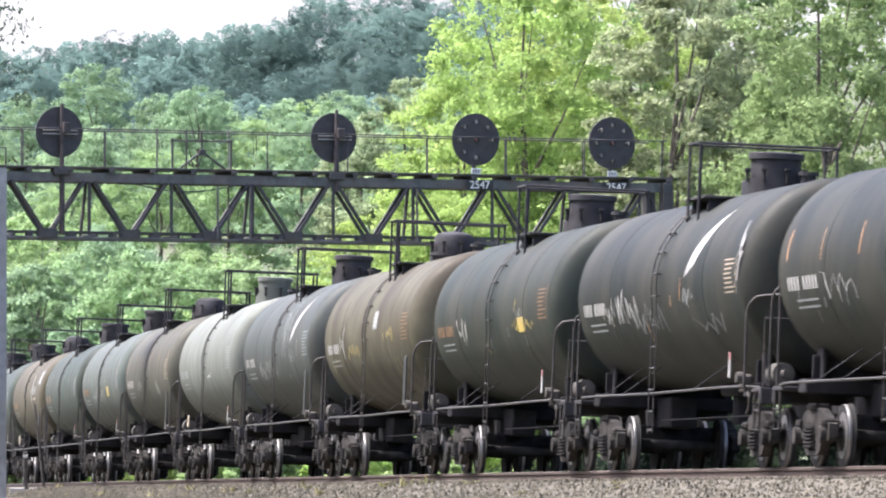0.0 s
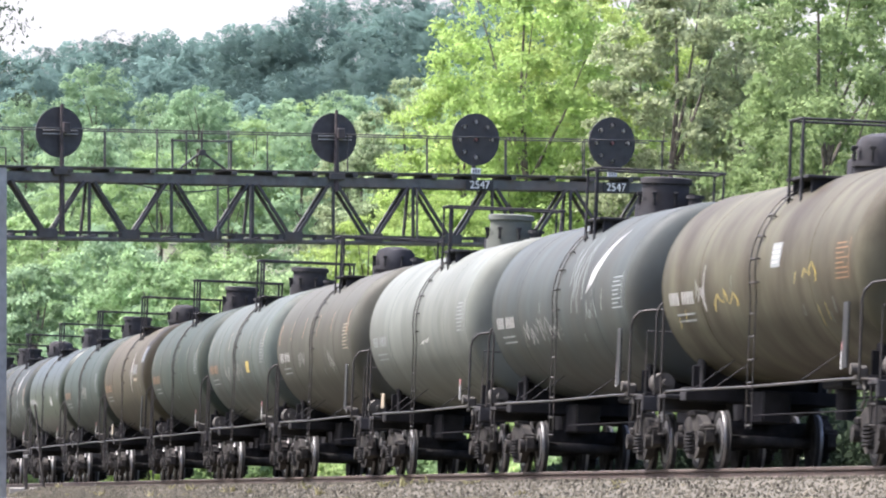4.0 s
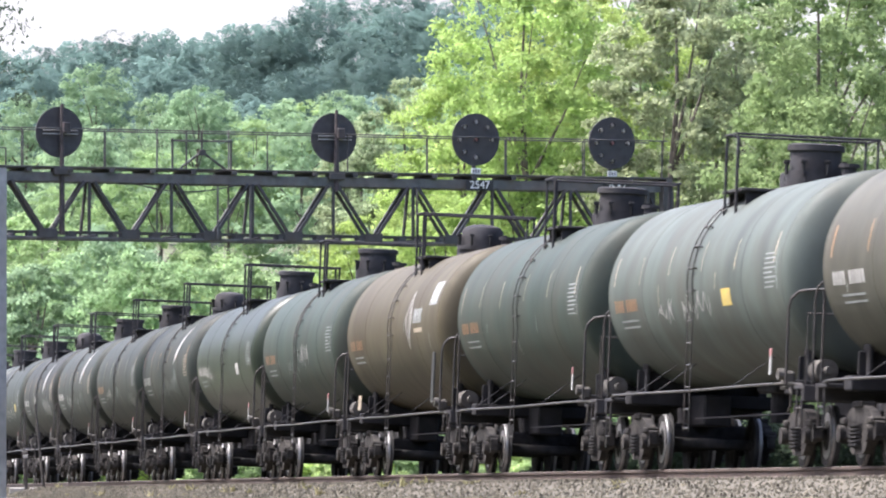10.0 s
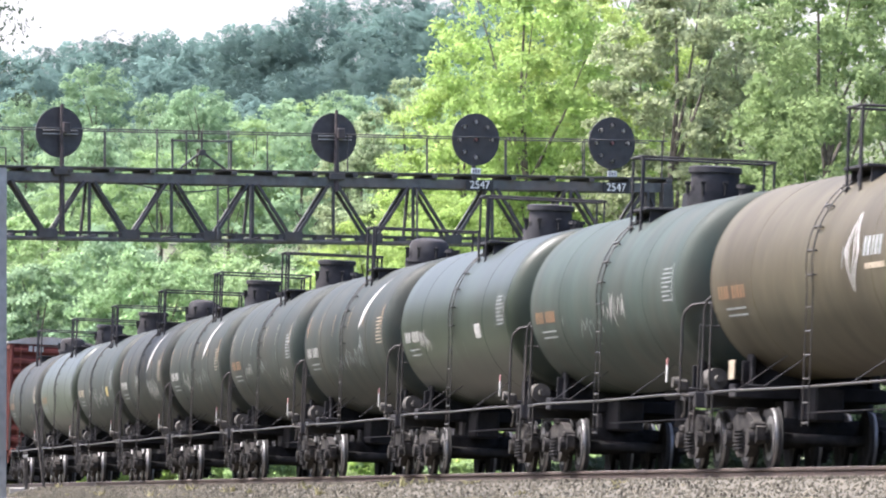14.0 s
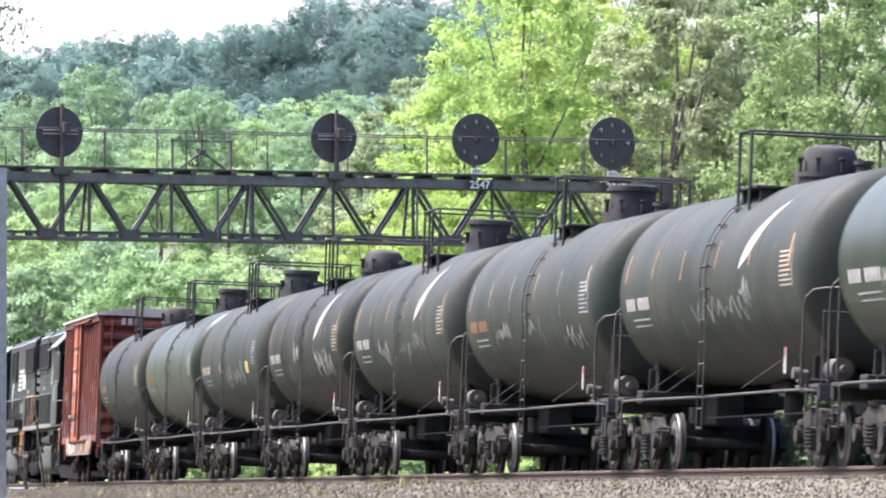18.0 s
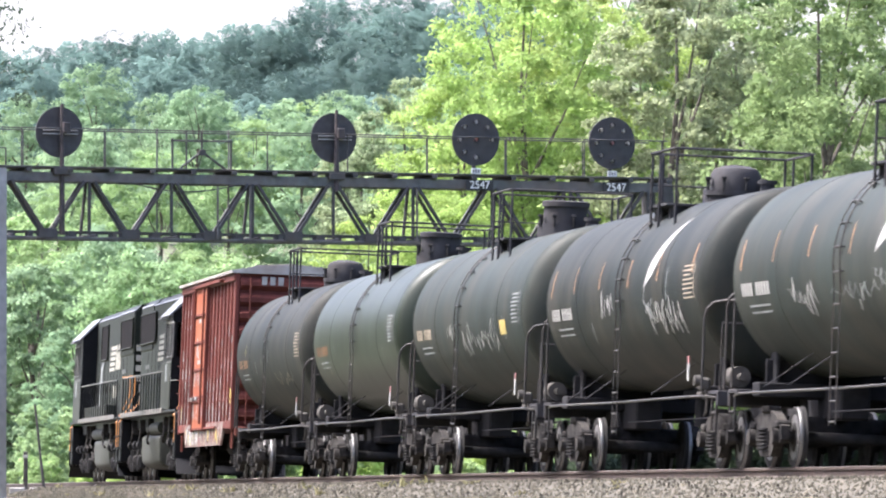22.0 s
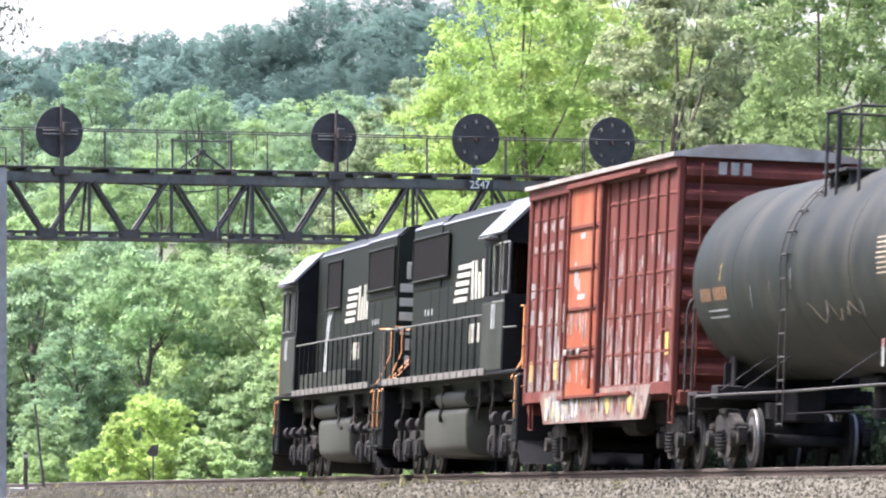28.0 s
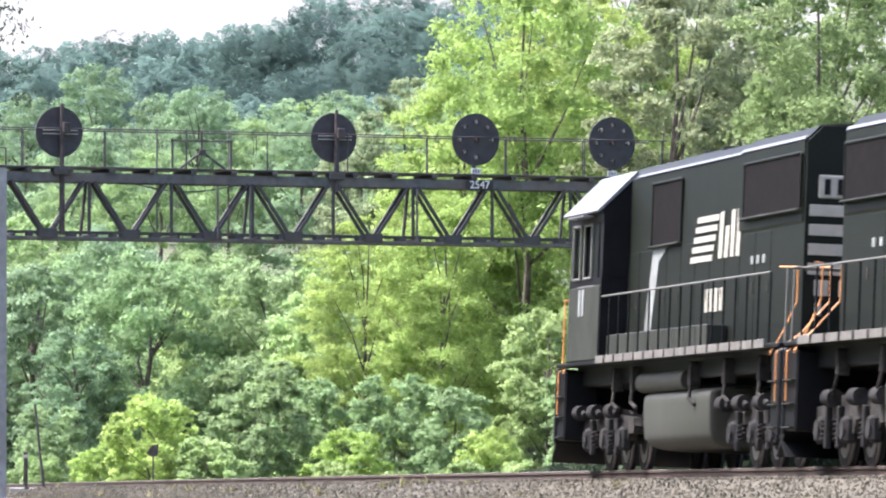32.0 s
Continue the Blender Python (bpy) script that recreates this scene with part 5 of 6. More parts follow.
    if sg < 0:
        for k in range(90):          # thick layers of sprayed paint low on the far half
            x, z = rr.choice([-5.3, -4.35, -3.4, -6.2]) + rr.uniform(-0.40, 0.40), 1.25 + 1.5 * rr.random() ** 1.5
            part("sprayed_patch", streak_shape(rr, x, z, rr.uniform(0.04, 0.13), rr.uniform(0.15, 0.6), sg * (BW - 0.02), sg * (BW - 0.013 + 0.00008 * k)), rr.choice([PALE, PALE, PALE, CHALK, CHALK, PURPLE, PURPLE, RUSTMARK, RUSTMARK, TAN]), boxcar, "thick sprayed paint")
        for k in range(70):
            x = -5.2 + 3.6 * rr.random() ** 1.4
            part("sprayed_patch", streak_shape(rr, x, rr.uniform(0.82, 1.0), rr.uniform(0.04, 0.15), rr.uniform(0.18, 0.36), sg * (BW + 0.031), sg * (BW + 0.037 + 0.00008 * k)), rr.choice([PALE, PALE, WHITE, CHALK, PURPLE, YELLOW, BLACK]), sill, "thick sprayed paint")
        for x, w in ((-2.9, 0.35), (1.5, 0.3), (3.7, 0.4)):
            part("yellow_patch", streak_shape(rr, x, 0.92, w, 0.28, sg * (BW + 0.038), sg * (BW + 0.046)), TAN if x < 0 else YELLOW, sill, "faded yellow patch")
        for x, z, n in ((-7.15, 3.2, 2), (-7.15, 2.72, 2), (-6.2, 2.68, 2)):     # large white figures, as plain bars
            for k in range(n):
                part("lettering_bar", Shape().box((x - 0.2 + 0.2 * k, sg * (BW - 0.010), z), (0.12, 0.012, 0.26)), PALE, boxcar)
    for x, z in ((-7.2, 1.75), (6.95, 2.0), (-4.4, 1.75)):
        part("yellow_reflector", Shape().box((x, sg * (BW - 0.012), z), (0.26, 0.014, 0.36), 0.003), YELLOW, boxcar)
    for e in (-1, 1):
        for k in range(5):
            part("ladder_rung", Shape().cyl((e * 7.05, sg * (BW + 0.10), 1.5 + 0.36 * k), (e * 7.55, sg * (BW + 0.10), 1.5 + 0.36 * k), 0.016, n=6), RED_DARK, boxcar)
        part("step", Shape().tube([(e * 7.1, sg * 1.36, 1.2), (e * 7.1, sg * 1.36, 0.72), (e * 7.5, sg * 1.36, 0.72), (e * 7.5, sg * 1.36, 1.2)], 0.022, 6), RED_DARK, boxcar)
for e in (-1, 1):
    for k in range(9):
        z = 1.55 + 0.40 * k
        part("end_corrugation", Shape().prism([(-0.13, z - 0.16), (0.0, z - 0.05), (0.0, z + 0.05), (-0.13, z + 0.16)], -1.33, 1.33, pose(e * 7.79, 0, 0, 0, 0, 0 if e > 0 else 180)), RED, boxcar)
    for sg in (-1, 1):
        part("corner_post", Shape().box((e * 7.68, sg * 1.40, 3.1), (0.14, 0.12, 3.9), 0.02), RED, boxcar)
        part("end_ladder_rail", Shape().cyl((e * 7.92, sg * 1.1, 1.3), (e * 7.92, sg * 1.1, 4.9), 0.02, n=6), RED_DARK, boxcar)
    for k in range(8):
        part("end_ladder_rung", Shape().cyl((e * 7.92, -1.3, 1.5 + 0.42 * k), (e * 7.92, -0.85, 1.5 + 0.42 * k), 0.014, n=6), RED_DARK, boxcar)
    for k in range(3):
        part("number_bar", Shape().box((e * 7.80, -0.75 + 0.2 * k, 4.98 - 0.15), (0.012, 0.13, 0.2)), PALE, boxcar)
    part("end_sill", Shape().box((e * 7.75, 0, 1.12), (0.24, 2.7, 0.25), 0.03), RED_DARK, boxcar)
    coupler(boxcar, e * 8.3, e)
part("centre_sill", Shape().box((0, 0, 1.0), (15.6, 0.7, 0.4), 0.03), BLACK, boxcar)
part("brake_tank", Shape().cyl((-1.4, -0.5, 0.8), (0.0, -0.5, 0.8), 0.2, n=14), BLACK, boxcar)
for sx in (-5.9, 5.9):
    truck(boxcar, sx)
TRAIN.append((boxcar, 229.3, 5.9))

# ---------------------------------------------------------------- locomotives
LOCO = mat("loco_black", (0.0058, 0.0080, 0.0056), 0.5, 0, 0.3, 2, (0.0105, 0.0135, 0.0090), 0.5, 0.8, 0.08, 10, spec=0.16)
LOCO_DARK = mat("loco_deep_black", (0.006, 0.0065, 0.008), 0.45, 0, 0.3, 2, (0.012, 0.012, 0.012), 0.5, 1.0, spec=0.14)
GRILLE = mat("loco_grille_brown", (0.0058, 0.0050, 0.0052), 0.85, 0, 0.3, 6, (0.0100, 0.0082, 0.0080), 0.5, 1.5, spec=0.06)
# Pale colour stands in for sunlight on the black roof's slopes and edges.
ROOFPALE = mat("loco_roof_sunlit", (0.105, 0.112, 0.12), 0.45, 0, 0.15, 3, (0.16, 0.16, 0.16), 0.5, 1.2)
CABGREY = mat("loco_cab_dusty_grey", (0.020, 0.023, 0.018), 0.6, 0, 0.25, 2, (0.04, 0.042, 0.034), 0.5, 1.0, spec=0.2)
SILL = mat("loco_sill_dusty_white", (0.115, 0.110, 0.098), 0.6, 0, 0.3, 4, (0.08, 0.07, 0.06), 0.6, 1.5)
TANKTAN = mat("loco_tank_dusty", (0.0235, 0.0262, 0.0175), 0.7, 0, 0.25, 2, (0.018, 0.019, 0.0135), 0.6, 1.2)
GLASS = mat("cab_window_glass", (0.75, 0.80, 0.77), 0.04, 0, 0.05, 3)
GLASS.node_tree.nodes["Principled BSDF"].inputs["Transmission Weight"].default_value = 1.0
GLASS.node_tree.nodes["Principled BSDF"].inputs["IOR"].default_value = 1.2
HANDRAIL = mat("loco_handrail_grey", (0.11, 0.11, 0.10), 0.5, 0, 0.2, 4)
HANDORANGE = mat("loco_handrail_orange", (0.62, 0.27, 0.08), 0.5, 0, 0.2, 4)
LOGO = mat("loco_logo_cream", (0.30, 0.295, 0.25), 0.55, 0, 0.12, 6, (0.35, 0.33, 0.28), 0.5, 2)


def six_wheel_truck(parent, x, flip):
    t = part("bogie", shared("locobolster", lambda: Shape().box((0, 0, 0.8), (1.2, 2.0, 0.3), 0.05).box((-0.9, 0, 0.62), (0.5, 1.5, 0.4), 0.05).box((0.9, 0, 0.62), (0.5, 1.5, 0.4), 0.05).mesh("bogie", BLACK)), BLACK, parent,
             "dusty six-wheel bogie", at=pose(x, 0, 0))

    def frame_mesh():
        out = [(-2.5, 0.72), (-2.4, 0.86), (-1.1, 0.92), (-0.9, 1.02), (0.9, 1.02), (1.1, 0.92), (2.4, 0.86), (2.5, 0.72), (2.45, 0.60), (2.0, 0.60), (1.9, 0.48), (1.5, 0.48), (1.3, 0.66), (0.4, 0.66),
               (0.25, 0.46), (-0.25, 0.46), (-0.4, 0.66), (-1.3, 0.66), (-1.5, 0.48), (-1.9, 0.48), (-2.0, 0.60), (-2.45, 0.60)]
        sh = Shape().prism(out, -0.08, 0.08)
        return sh.mesh("side_frame", TRUCK_PALE)
    for sg in (-1, 1):
        part("side_frame", shared("lsf", frame_mesh), TRUCK_PALE, t, at=pose(0, sg * 1.05, 0))
        for ax in (-1.72, 0, 1.72):
            part("axle_box", shared("axb", lambda: Shape().box((0, 0, 0.51), (0.36, 0.20, 0.40), 0.05).cyl((0, -0.12, 0.51), (0, 0.12, 0.51), 0.15, n=14).mesh("axle_box", TRUCK)), TRUCK, t, at=pose(ax, sg * 1.14, 0))
        for bx in (-0.86, 0.86, -2.35):
            part("brake_cylinder", shared("lbc", lambda: Shape().cyl((-0.24, 0, 0), (0.24, 0, 0), 0.13, n=14).cyl((0.24, 0, 0), (0.40, 0, -0.05), 0.05, n=8).mesh("brake_cylinder", TRUCK, True)), TRUCK, t, at=pose(bx, sg * 1.22, 0.98))
        for bx in (-1.25, 0.45, 1.25):
            part("spring_hanger", shared("lsh", lambda: Shape().box((0, 0, 0.55), (0.10, 0.10, 0.62), 0.02).tube([(0.2 + 0.05 * math.cos(i * 0.9), 0.05 * math.sin(i * 0.9), 0.36 + 0.3 * i / 30) for i in range(31)], 0.016, 5).mesh("spring_hanger", TRUCK)), TRUCK, t, at=pose(bx, sg * 1.18, 0))
    for ax in (-1.72, 0, 1.72):
        w = wheelset(t, ax, 0.508)
        if flip:
            WHEELSETS[0.508].remove(w)
            WHEELSETS.setdefault(-0.508, []).append(w)


def locomotive(flip):
    off = 1.7 if flip else 0.0          # how far the fuel tank sits towards the long hood
    lo = thing("locomotive", "black diesel locomotive, cab " + ("beside the boxcar" if flip else "at the train's end"), "locomotive", "pusher locomotives")
    part("frame", Shape().box((0, 0, 1.62), (20.2, 2.3, 0.36), 0.03), LOCO_DARK, lo)
    part("deck", Shape().box((0, 0, 1.80), (20.4, 3.02, 0.06), 0.01), LOCO_DARK, lo)
    # long hood and its roof
    hood_out = [(-1.04, 1.83), (-1.04, 4.64), (-0.82, 4.84), (0.82, 4.84), (1.04, 4.64), (1.04, 1.83)]
    E = 8.55 if flip else 9.5            # where the long hood ends
    hood = part("long_hood", Shape().prism(hood_out, -E, 6.3, pose(0, 0, 0, 0, 0, 90)), LOCO, lo)
    for sg in (-1, 1):
        part("roof_edge", Shape().prism([(1.0, 4.685), (1.045, 4.65), (1.062, 4.655), (1.015, 4.70)], -4.2, 5.2, pose(0, 0, 0, 0, 0, 90) if sg < 0 else pose(0, 0, 0, 0, 0, 90) @ Matrix.Diagonal((-1, 1, 1, 1))), ROOFPALE, hood, "roof edge coloured pale as sunlit")
    # raised roof housings
    part("dynamic_brake_housing", Shape().prism([(-0.90, 4.7), (-0.80, 4.862), (0.80, 4.862), (0.90, 4.7)], -1.2, 2.4, pose(0, 0, 0, 0, 0, 90)), LOCO, lo)
    part("radiator_housing", Shape().prism([(-1.065, 3.55), (-1.065, 4.65), (-0.85, 4.86), (0.85, 4.86), (1.065, 4.65), (1.065, 3.55), (1.0, 3.45), (-1.0, 3.45)], -E + 0.1, -4.2, pose(0, 0, 0, 0, 0, 90)), LOCO, lo)
    for sg in (-1, 1):
        part("roof_edge", Shape().prism([(1.015, 4.705), (1.06, 4.665), (1.078, 4.672), (1.03, 4.725)], -E + 0.1, -4.2, pose(0, 0, 0, 0, 0, 90) if sg < 0 else pose(0, 0, 0, 0, 0, 90) @ Matrix.Diagonal((-1, 1, 1, 1))), ROOFPALE, lo, "roof edge coloured pale as sunlit")
        for x0, x1, z0, z1, y in ((4.7, E - 0.2, 3.72, 4.49, 1.062), (-3.6, -0.9, 3.55, 4.50, 1.037)) if sg < 0 else ((2.9, E - 0.2, 3.72, 4.49, 1.062),):
            part("grille", Shape().box(((x0 + x1) / 2, sg * (y + 0.012), (z0 + z1) / 2), (x1 - x0, 0.03, z1 - z0), 0.006), GRILLE, lo, "brown-black intake grille")
            part("grille_lip", Shape().box(((x0 + x1) / 2, sg * (y + 0.045), z0 - 0.02), (x1 - x0 + 0.06, 0.10, 0.03), 0.006), CABGREY, lo, "dusty lip under the grille")
            part("grille_frame", bars([((x0, sg * (y + 0.03), z0), (x0, sg * (y + 0.03), z1)), ((x1, sg * (y + 0.03), z0), (x1, sg * (y + 0.03), z1)), ((x0, sg * (y + 0.03), z1), (x1, sg * (y + 0.03), z1))], 0.02), LOCO, lo)
        for k in range(10):
            x = -5.4 + 1.3 * k
            if x < E - 0.6:
                d = part("hood_door", Shape().box((x, sg * 1.032, 2.72), (1.18, 0.03, 1.55), 0.01), LOCO, hood)
                part("door_latch", Shape().box((x + 0.45, sg * 1.054, 2.7), (0.06, 0.02, 0.16)), STEEL_DARK, d)
        # Added boxes make the lighter strip along the hood base.
        if not flip:
            for k in range(9):
                part("locker", Shape().box((-5.4 + 1.05 * k, sg * 1.22, 2.03), (1.0, 0.32, 0.38), 0.015), CABGREY, lo, "grey box added along the hood base")
        # plain cream shapes where the emblem stands
        bx, ux = (1.0, 2.5) if sg < 0 else (1.2, -2.2)
        for k in range(5):
            part("emblem_bar", Shape().box((bx + 0.13 * k * -sg, sg * 1.056, 3.23 + 0.145 * k), (1.9, 0.012, 0.09), 0.002), LOGO, hood, "cream stripe of the emblem")
        for k in range(4):
            part("emblem_block", Shape().prism([(ux + 0.5 * k, 3.20), (ux + 0.5 * k + 0.33, 3.20), (ux + 0.5 * k + 0.43, 3.88 if k != 1 else 3.66), (ux + 0.5 * k + 0.10, 3.88 if k != 1 else 3.66)], sg * 1.05, sg * 1.062), LOGO, hood, "cream upright of the emblem")
        for k in range(4):
            part("number_bar", Shape().box((1.6 * -sg + 0.42 * k, sg * 1.056, 2.60), (0.26, 0.012, 0.34), 0.002), LOGO, hood)
        for k in range(3):
            part("small_mark", Shape().box((5.4 + 0.5 * k, sg * 1.056, 3.1), (0.22, 0.012, 0.12), 0.002), CHALK, hood)
        if not flip:
            part("exhaust_streak", Shape().prism([(-4.2, 2.0), (-3.6, 2.0), (-2.9, 3.3), (-2.0, 3.55), (-2.0, 3.75), (-3.4, 3.6)], sg * 1.05, sg * 1.058), CHALK, hood, "grey bent streak")
        # walkway stanchions and rails
        n = 17
        for k in range(n):
            x = -6.1 + 15.3 * k / (n - 1)
            part("stanchion", shared("stan", lambda: Shape().box((0, 0, 2.36), (0.04, 0.03, 1.12), 0.006).mesh("stanchion", LOCO_DARK)), LOCO_DARK, lo, at=pose(x, sg * 1.47, 0))
            if k < n - 1:
                part("sill_stripe", shared("sstr", lambda: Shape().box((0, 0, 1.835), (0.80, 0.02, 0.13), 0.004).mesh("sill_stripe", SILL)), SILL, lo, at=pose(x + 0.48, sg * 1.53, 0))
        part("side_handrail", Shape().tube([(-9.3, sg * 1.42, 2.55), (-8.2, sg * 1.5, 2.55), (-8.2, sg * 1.5, 3.0), (-6.6, sg * 1.5, 3.0), (-6.6, sg * 1.5, 2.75), (-6.1, sg * 1.48, 2.82), (9.2, sg * 1.48, 2.82)], 0.015, 6), HANDRAIL, lo)
        for e in (-1, 1):
            for q in (0.0, 0.5):
                top = sg * (1.12 - 0.8 * q)
                part("step_handrail", Shape().tube([(e * (9.5 + q), sg * 1.50, 0.95 + 0.7 * (q == 0)), (e * (9.5 + q), sg * 1.50, 1.68), (e * (9.5 + q), (top + sg * 1.5) / 2, 2.0), (e * (9.5 + q), top, 2.42), (e * (9.5 + q), top, 2.84), (e * (9.42 + q), top, 2.90), (e * (9.1 + q * 0.6), top + sg * 0.2 * (1 - q), 2.90)], 0.013, 6), HANDORANGE, lo, "orange step handrail")
            st = part("step_well", Shape().box((e * 9.85, sg * 1.16, 1.1), (0.75, 0.60, 1.2), 0.03), LOCO_DARK, lo)
            for z in (0.55, 0.90, 1.25):
                part("step_tread", Shape().box((e * 9.85, sg * 1.48, z), (0.62, 0.10, 0.03), 0.008), LOCO, st)
        # fuel tank, reservoir, fittings under the deck
        part("air_reservoir", Shape().cyl((-3.4 + off, sg * 1.12, 1.42), (0.8 + off, sg * 1.12, 1.42), 0.17, n=18), TANKTAN, lo, smooth=True)
        for x in (-5.6, -3.8, 1.6, 4.6, 7.5):
            part("under_bracket", Shape().box((x, sg * 1.2, 1.5), (0.16, 0.2, 0.40), 0.02).tube([(x, sg * 1.25, 1.4), (x + 0.1, sg * 1.3, 1.1), (x + 0.35, sg * 1.25, 1.0)], 0.035, 6), TRUCK_PALE, lo)
    out = []
    for k in range(40):
        a = 2 * math.pi * k / 40
        ca, sa = math.cos(a), math.sin(a)
        out.append((math.copysign(abs(ca) ** 0.36, ca) * (1 - 0.07 * (1 - sa)), math.copysign(abs(sa) ** 0.36, sa)))
    barrel = Shape()
    rings = [(-3.0, 0.94), (-2.97, 0.98), (-2.9, 1.0), (2.9, 1.0), (2.97, 0.98), (3.0, 0.94)]
    barrel.add([(x + off, 1.30 * k * p, 0.80 + 0.50 * k * q) for x, k in rings for p, q in out],
               [(40 * r + i, 40 * r + (i + 1) % 40, 40 * r + 40 + (i + 1) % 40, 40 * r + 40 + i) for r in range(5) for i in range(40)] + [tuple(range(40))[::-1], tuple(range(200, 240))])
    part("fuel_tank", barrel, TANKTAN, lo, "dusty tan fuel tank with rounded corners", smooth=True)
    # cab at the -x end
    cab = part("cab", Shape().prism([(-1.5, 1.83), (-1.5, 3.12), (1.5, 3.12), (1.5, 1.83)], 5.9, 9.15, pose(0, 0, 0, 0, 0, 90)), LOCO_DARK, lo)
    part("cab_roof", Shape().prism([(-1.5, 3.98), (-1.5, 4.20), (-0.95, 4.72), (0.95, 4.72), (1.5, 4.20), (1.5, 3.98)], 5.9, 9.15, pose(0, 0, 0, 0, 0, 90)), LOCO_DARK, cab)
    part("rear_wall", Shape().box((-6.05, 0, 3.55), (0.3, 2.98, 0.9)), LOCO_DARK, cab)
    for x in (-9.02, -7.75, -6.55):
        for sg in (-1, 1):
            part("cab_post", Shape().box((x, sg * 1.44, 3.55), (0.40 if x > -7 else 0.24, 0.11, 0.88), 0.008), LOCO_DARK, cab)
    part("cab_post", Shape().box((-9.08, 0, 3.55), (0.12, 0.36, 0.88), 0.008), LOCO_DARK, cab)
    part("seat", Shape().box((-7.4, 0.6, 3.2), (0.5, 0.5, 0.35), 0.06).box((-7.18, 0.6, 3.55), (0.12, 0.46, 0.6), 0.05), BLACK, cab)
    for sg in (-1, 1):
        mm = pose(0, 0, 0, 0, 0, 90) if sg < 0 else pose(0, 0, 0, 0, 0, 90) @ Matrix.Diagonal((-1, 1, 1, 1))
        part("cab_roof_slope", Shape().prism([(0.93, 4.735), (1.58, 4.13), (1.62, 4.15), (0.95, 4.79)], 5.85, 9.45, mm), ROOFPALE, cab, "sloping roof coloured pale as sunlit")
        part("sun_visor", Shape().box((-7.45, sg * 1.62, 4.08), (1.6, 0.22, 0.03), 0.005, pose(0, 0, 0, 0, 0, 0)), ROOFPALE, cab)
        for x in (-8.38, -7.25):
            w = part("side_window", Shape().box((x, sg * 1.47, 3.55), (1.04, 0.012, 0.84)), GLASS, cab, "dark side window")
            part("window_frame", bars([((x - 0.38, sg * 1.515, 3.13), (x + 0.38, sg * 1.515, 3.13)), ((x - 0.38, sg * 1.515, 3.97), (x + 0.38, sg * 1.515, 3.97)),
                                       ((x - 0.38, sg * 1.515, 3.13), (x - 0.38, sg * 1.515, 3.97)), ((x + 0.38, sg * 1.515, 3.13), (x + 0.38, sg * 1.515, 3.97))], 0.022), HANDRAIL, w)
        part("side_panel", Shape().box((-7.5, sg * 1.512, 2.42), (3.1, 0.02, 1.15), 0.01), CABGREY, cab, "dusty grey-green lower cab side")
        for k in range(2):
            part("number_bar", Shape().box((-7.9 + 0.35 * k, sg * 1.53, 2.75), (0.22, 0.012, 0.42), 0.002), CHALK, cab)
        part("windscreen", Shape().box((-9.11, sg * 0.78, 3.55), (0.012, 1.18, 0.85)), GLASS, cab, "dark windscreen")
        part("wiper", Shape().box((-9.19, sg * 0.75, 3.7), (0.02, 0.03, 0.6), 0, Matrix.Translation((-9.19, sg * 0.75, 3.7)) @ pose(0, 0, 0, 28, 0, 0) @ Matrix.Translation((9.19, -sg * 0.75, -3.7))), HANDRAIL, cab)
    part("headlight_box", Shape().box((-9.2, 0, 4.45), (0.14, 0.6, 0.26), 0.03), LOCO, cab)
    part("horn", Shape().box((-7.2, 0, 4.82), (0.5, 0.3, 0.16), 0.04).cyl((-7.6, 0.1, 4.85), (-7.2, 0.1, 4.85), 0.09, 0.04, n=12), STEEL_DARK, cab)
    part("short_nose", Shape().prism([(-10.05, 1.83), (-10.05, 2.9), (-9.85, 3.05), (-8.05, 3.1), (-8.05, 1.83)], -0.95, 0.95), LOCO, lo)
    # both ends: pilot, plough, coupler, end rails
    for e in (-1, 1):
        part("pilot", Shape().box((e * 10.22, 0, 1.1), (0.14, 3.0, 1.3), 0.03), LOCO_DARK, lo)
        part("plough", Shape().prism([(10.2, 0.62), (10.75, 0.12), (10.7, 0.12), (10.15, 0.5)], -1.45, 1.45, pose(0, 0, 0, 0, 0, 0 if e > 0 else 180)), LOCO_DARK, lo)
        coupler(lo, e * 10.62, e)
        part("end_handrail", Shape().tube([(e * 10.15, -1.4, 1.8), (e * 10.15, -1.4, 2.85), (e * 10.15, -0.5, 2.85), (e * 10.15, 0.5, 2.85), (e * 10.15, 1.4, 2.85), (e * 10.15, 1.4, 1.8)], 0.022, 6), HANDRAIL if e > 0 else HANDORANGE, lo)
    # stripes on the end of the long hood
    for k in range(4):
        part("end_stripe", Shape().box((E + 0.01, 0, 2.88 + 0.27 * k), (0.02, 1.96, 0.16), 0.003), LOGO, hood, "white stripe on the hood end")
    for k in range(5):
        part("end_mark", Shape().box((E + 0.01, -0.76 + 0.38 * k, 2.62), (0.02, 0.22, 0.22), 0.003), LOGO, hood)
        part("end_mark", Shape().box((E + 0.01, -0.80 + 0.40 * k, 2.32), (0.02, 0.10, 0.18), 0.003), LOGO, hood)
    for sg in (-1, 1):
        part("number_box", Shape().box((E - 0.01, sg * 0.62, 4.02), (0.06, 0.48, 0.34), 0.03), LOGO, hood, "white number box")
        for k in range(2):
            part("number_bar", Shape().box((E + 0.026, sg * 0.62 - 0.1 + 0.2 * k, 4.02), (0.012, 0.09, 0.22)), LOCO_DARK, hood)
    part("end_lamp", Shape().cyl((E - 0.01, 0, 4.32), (E + 0.07, 0, 4.32), 0.13, n=14), STEEL_DARK, hood)
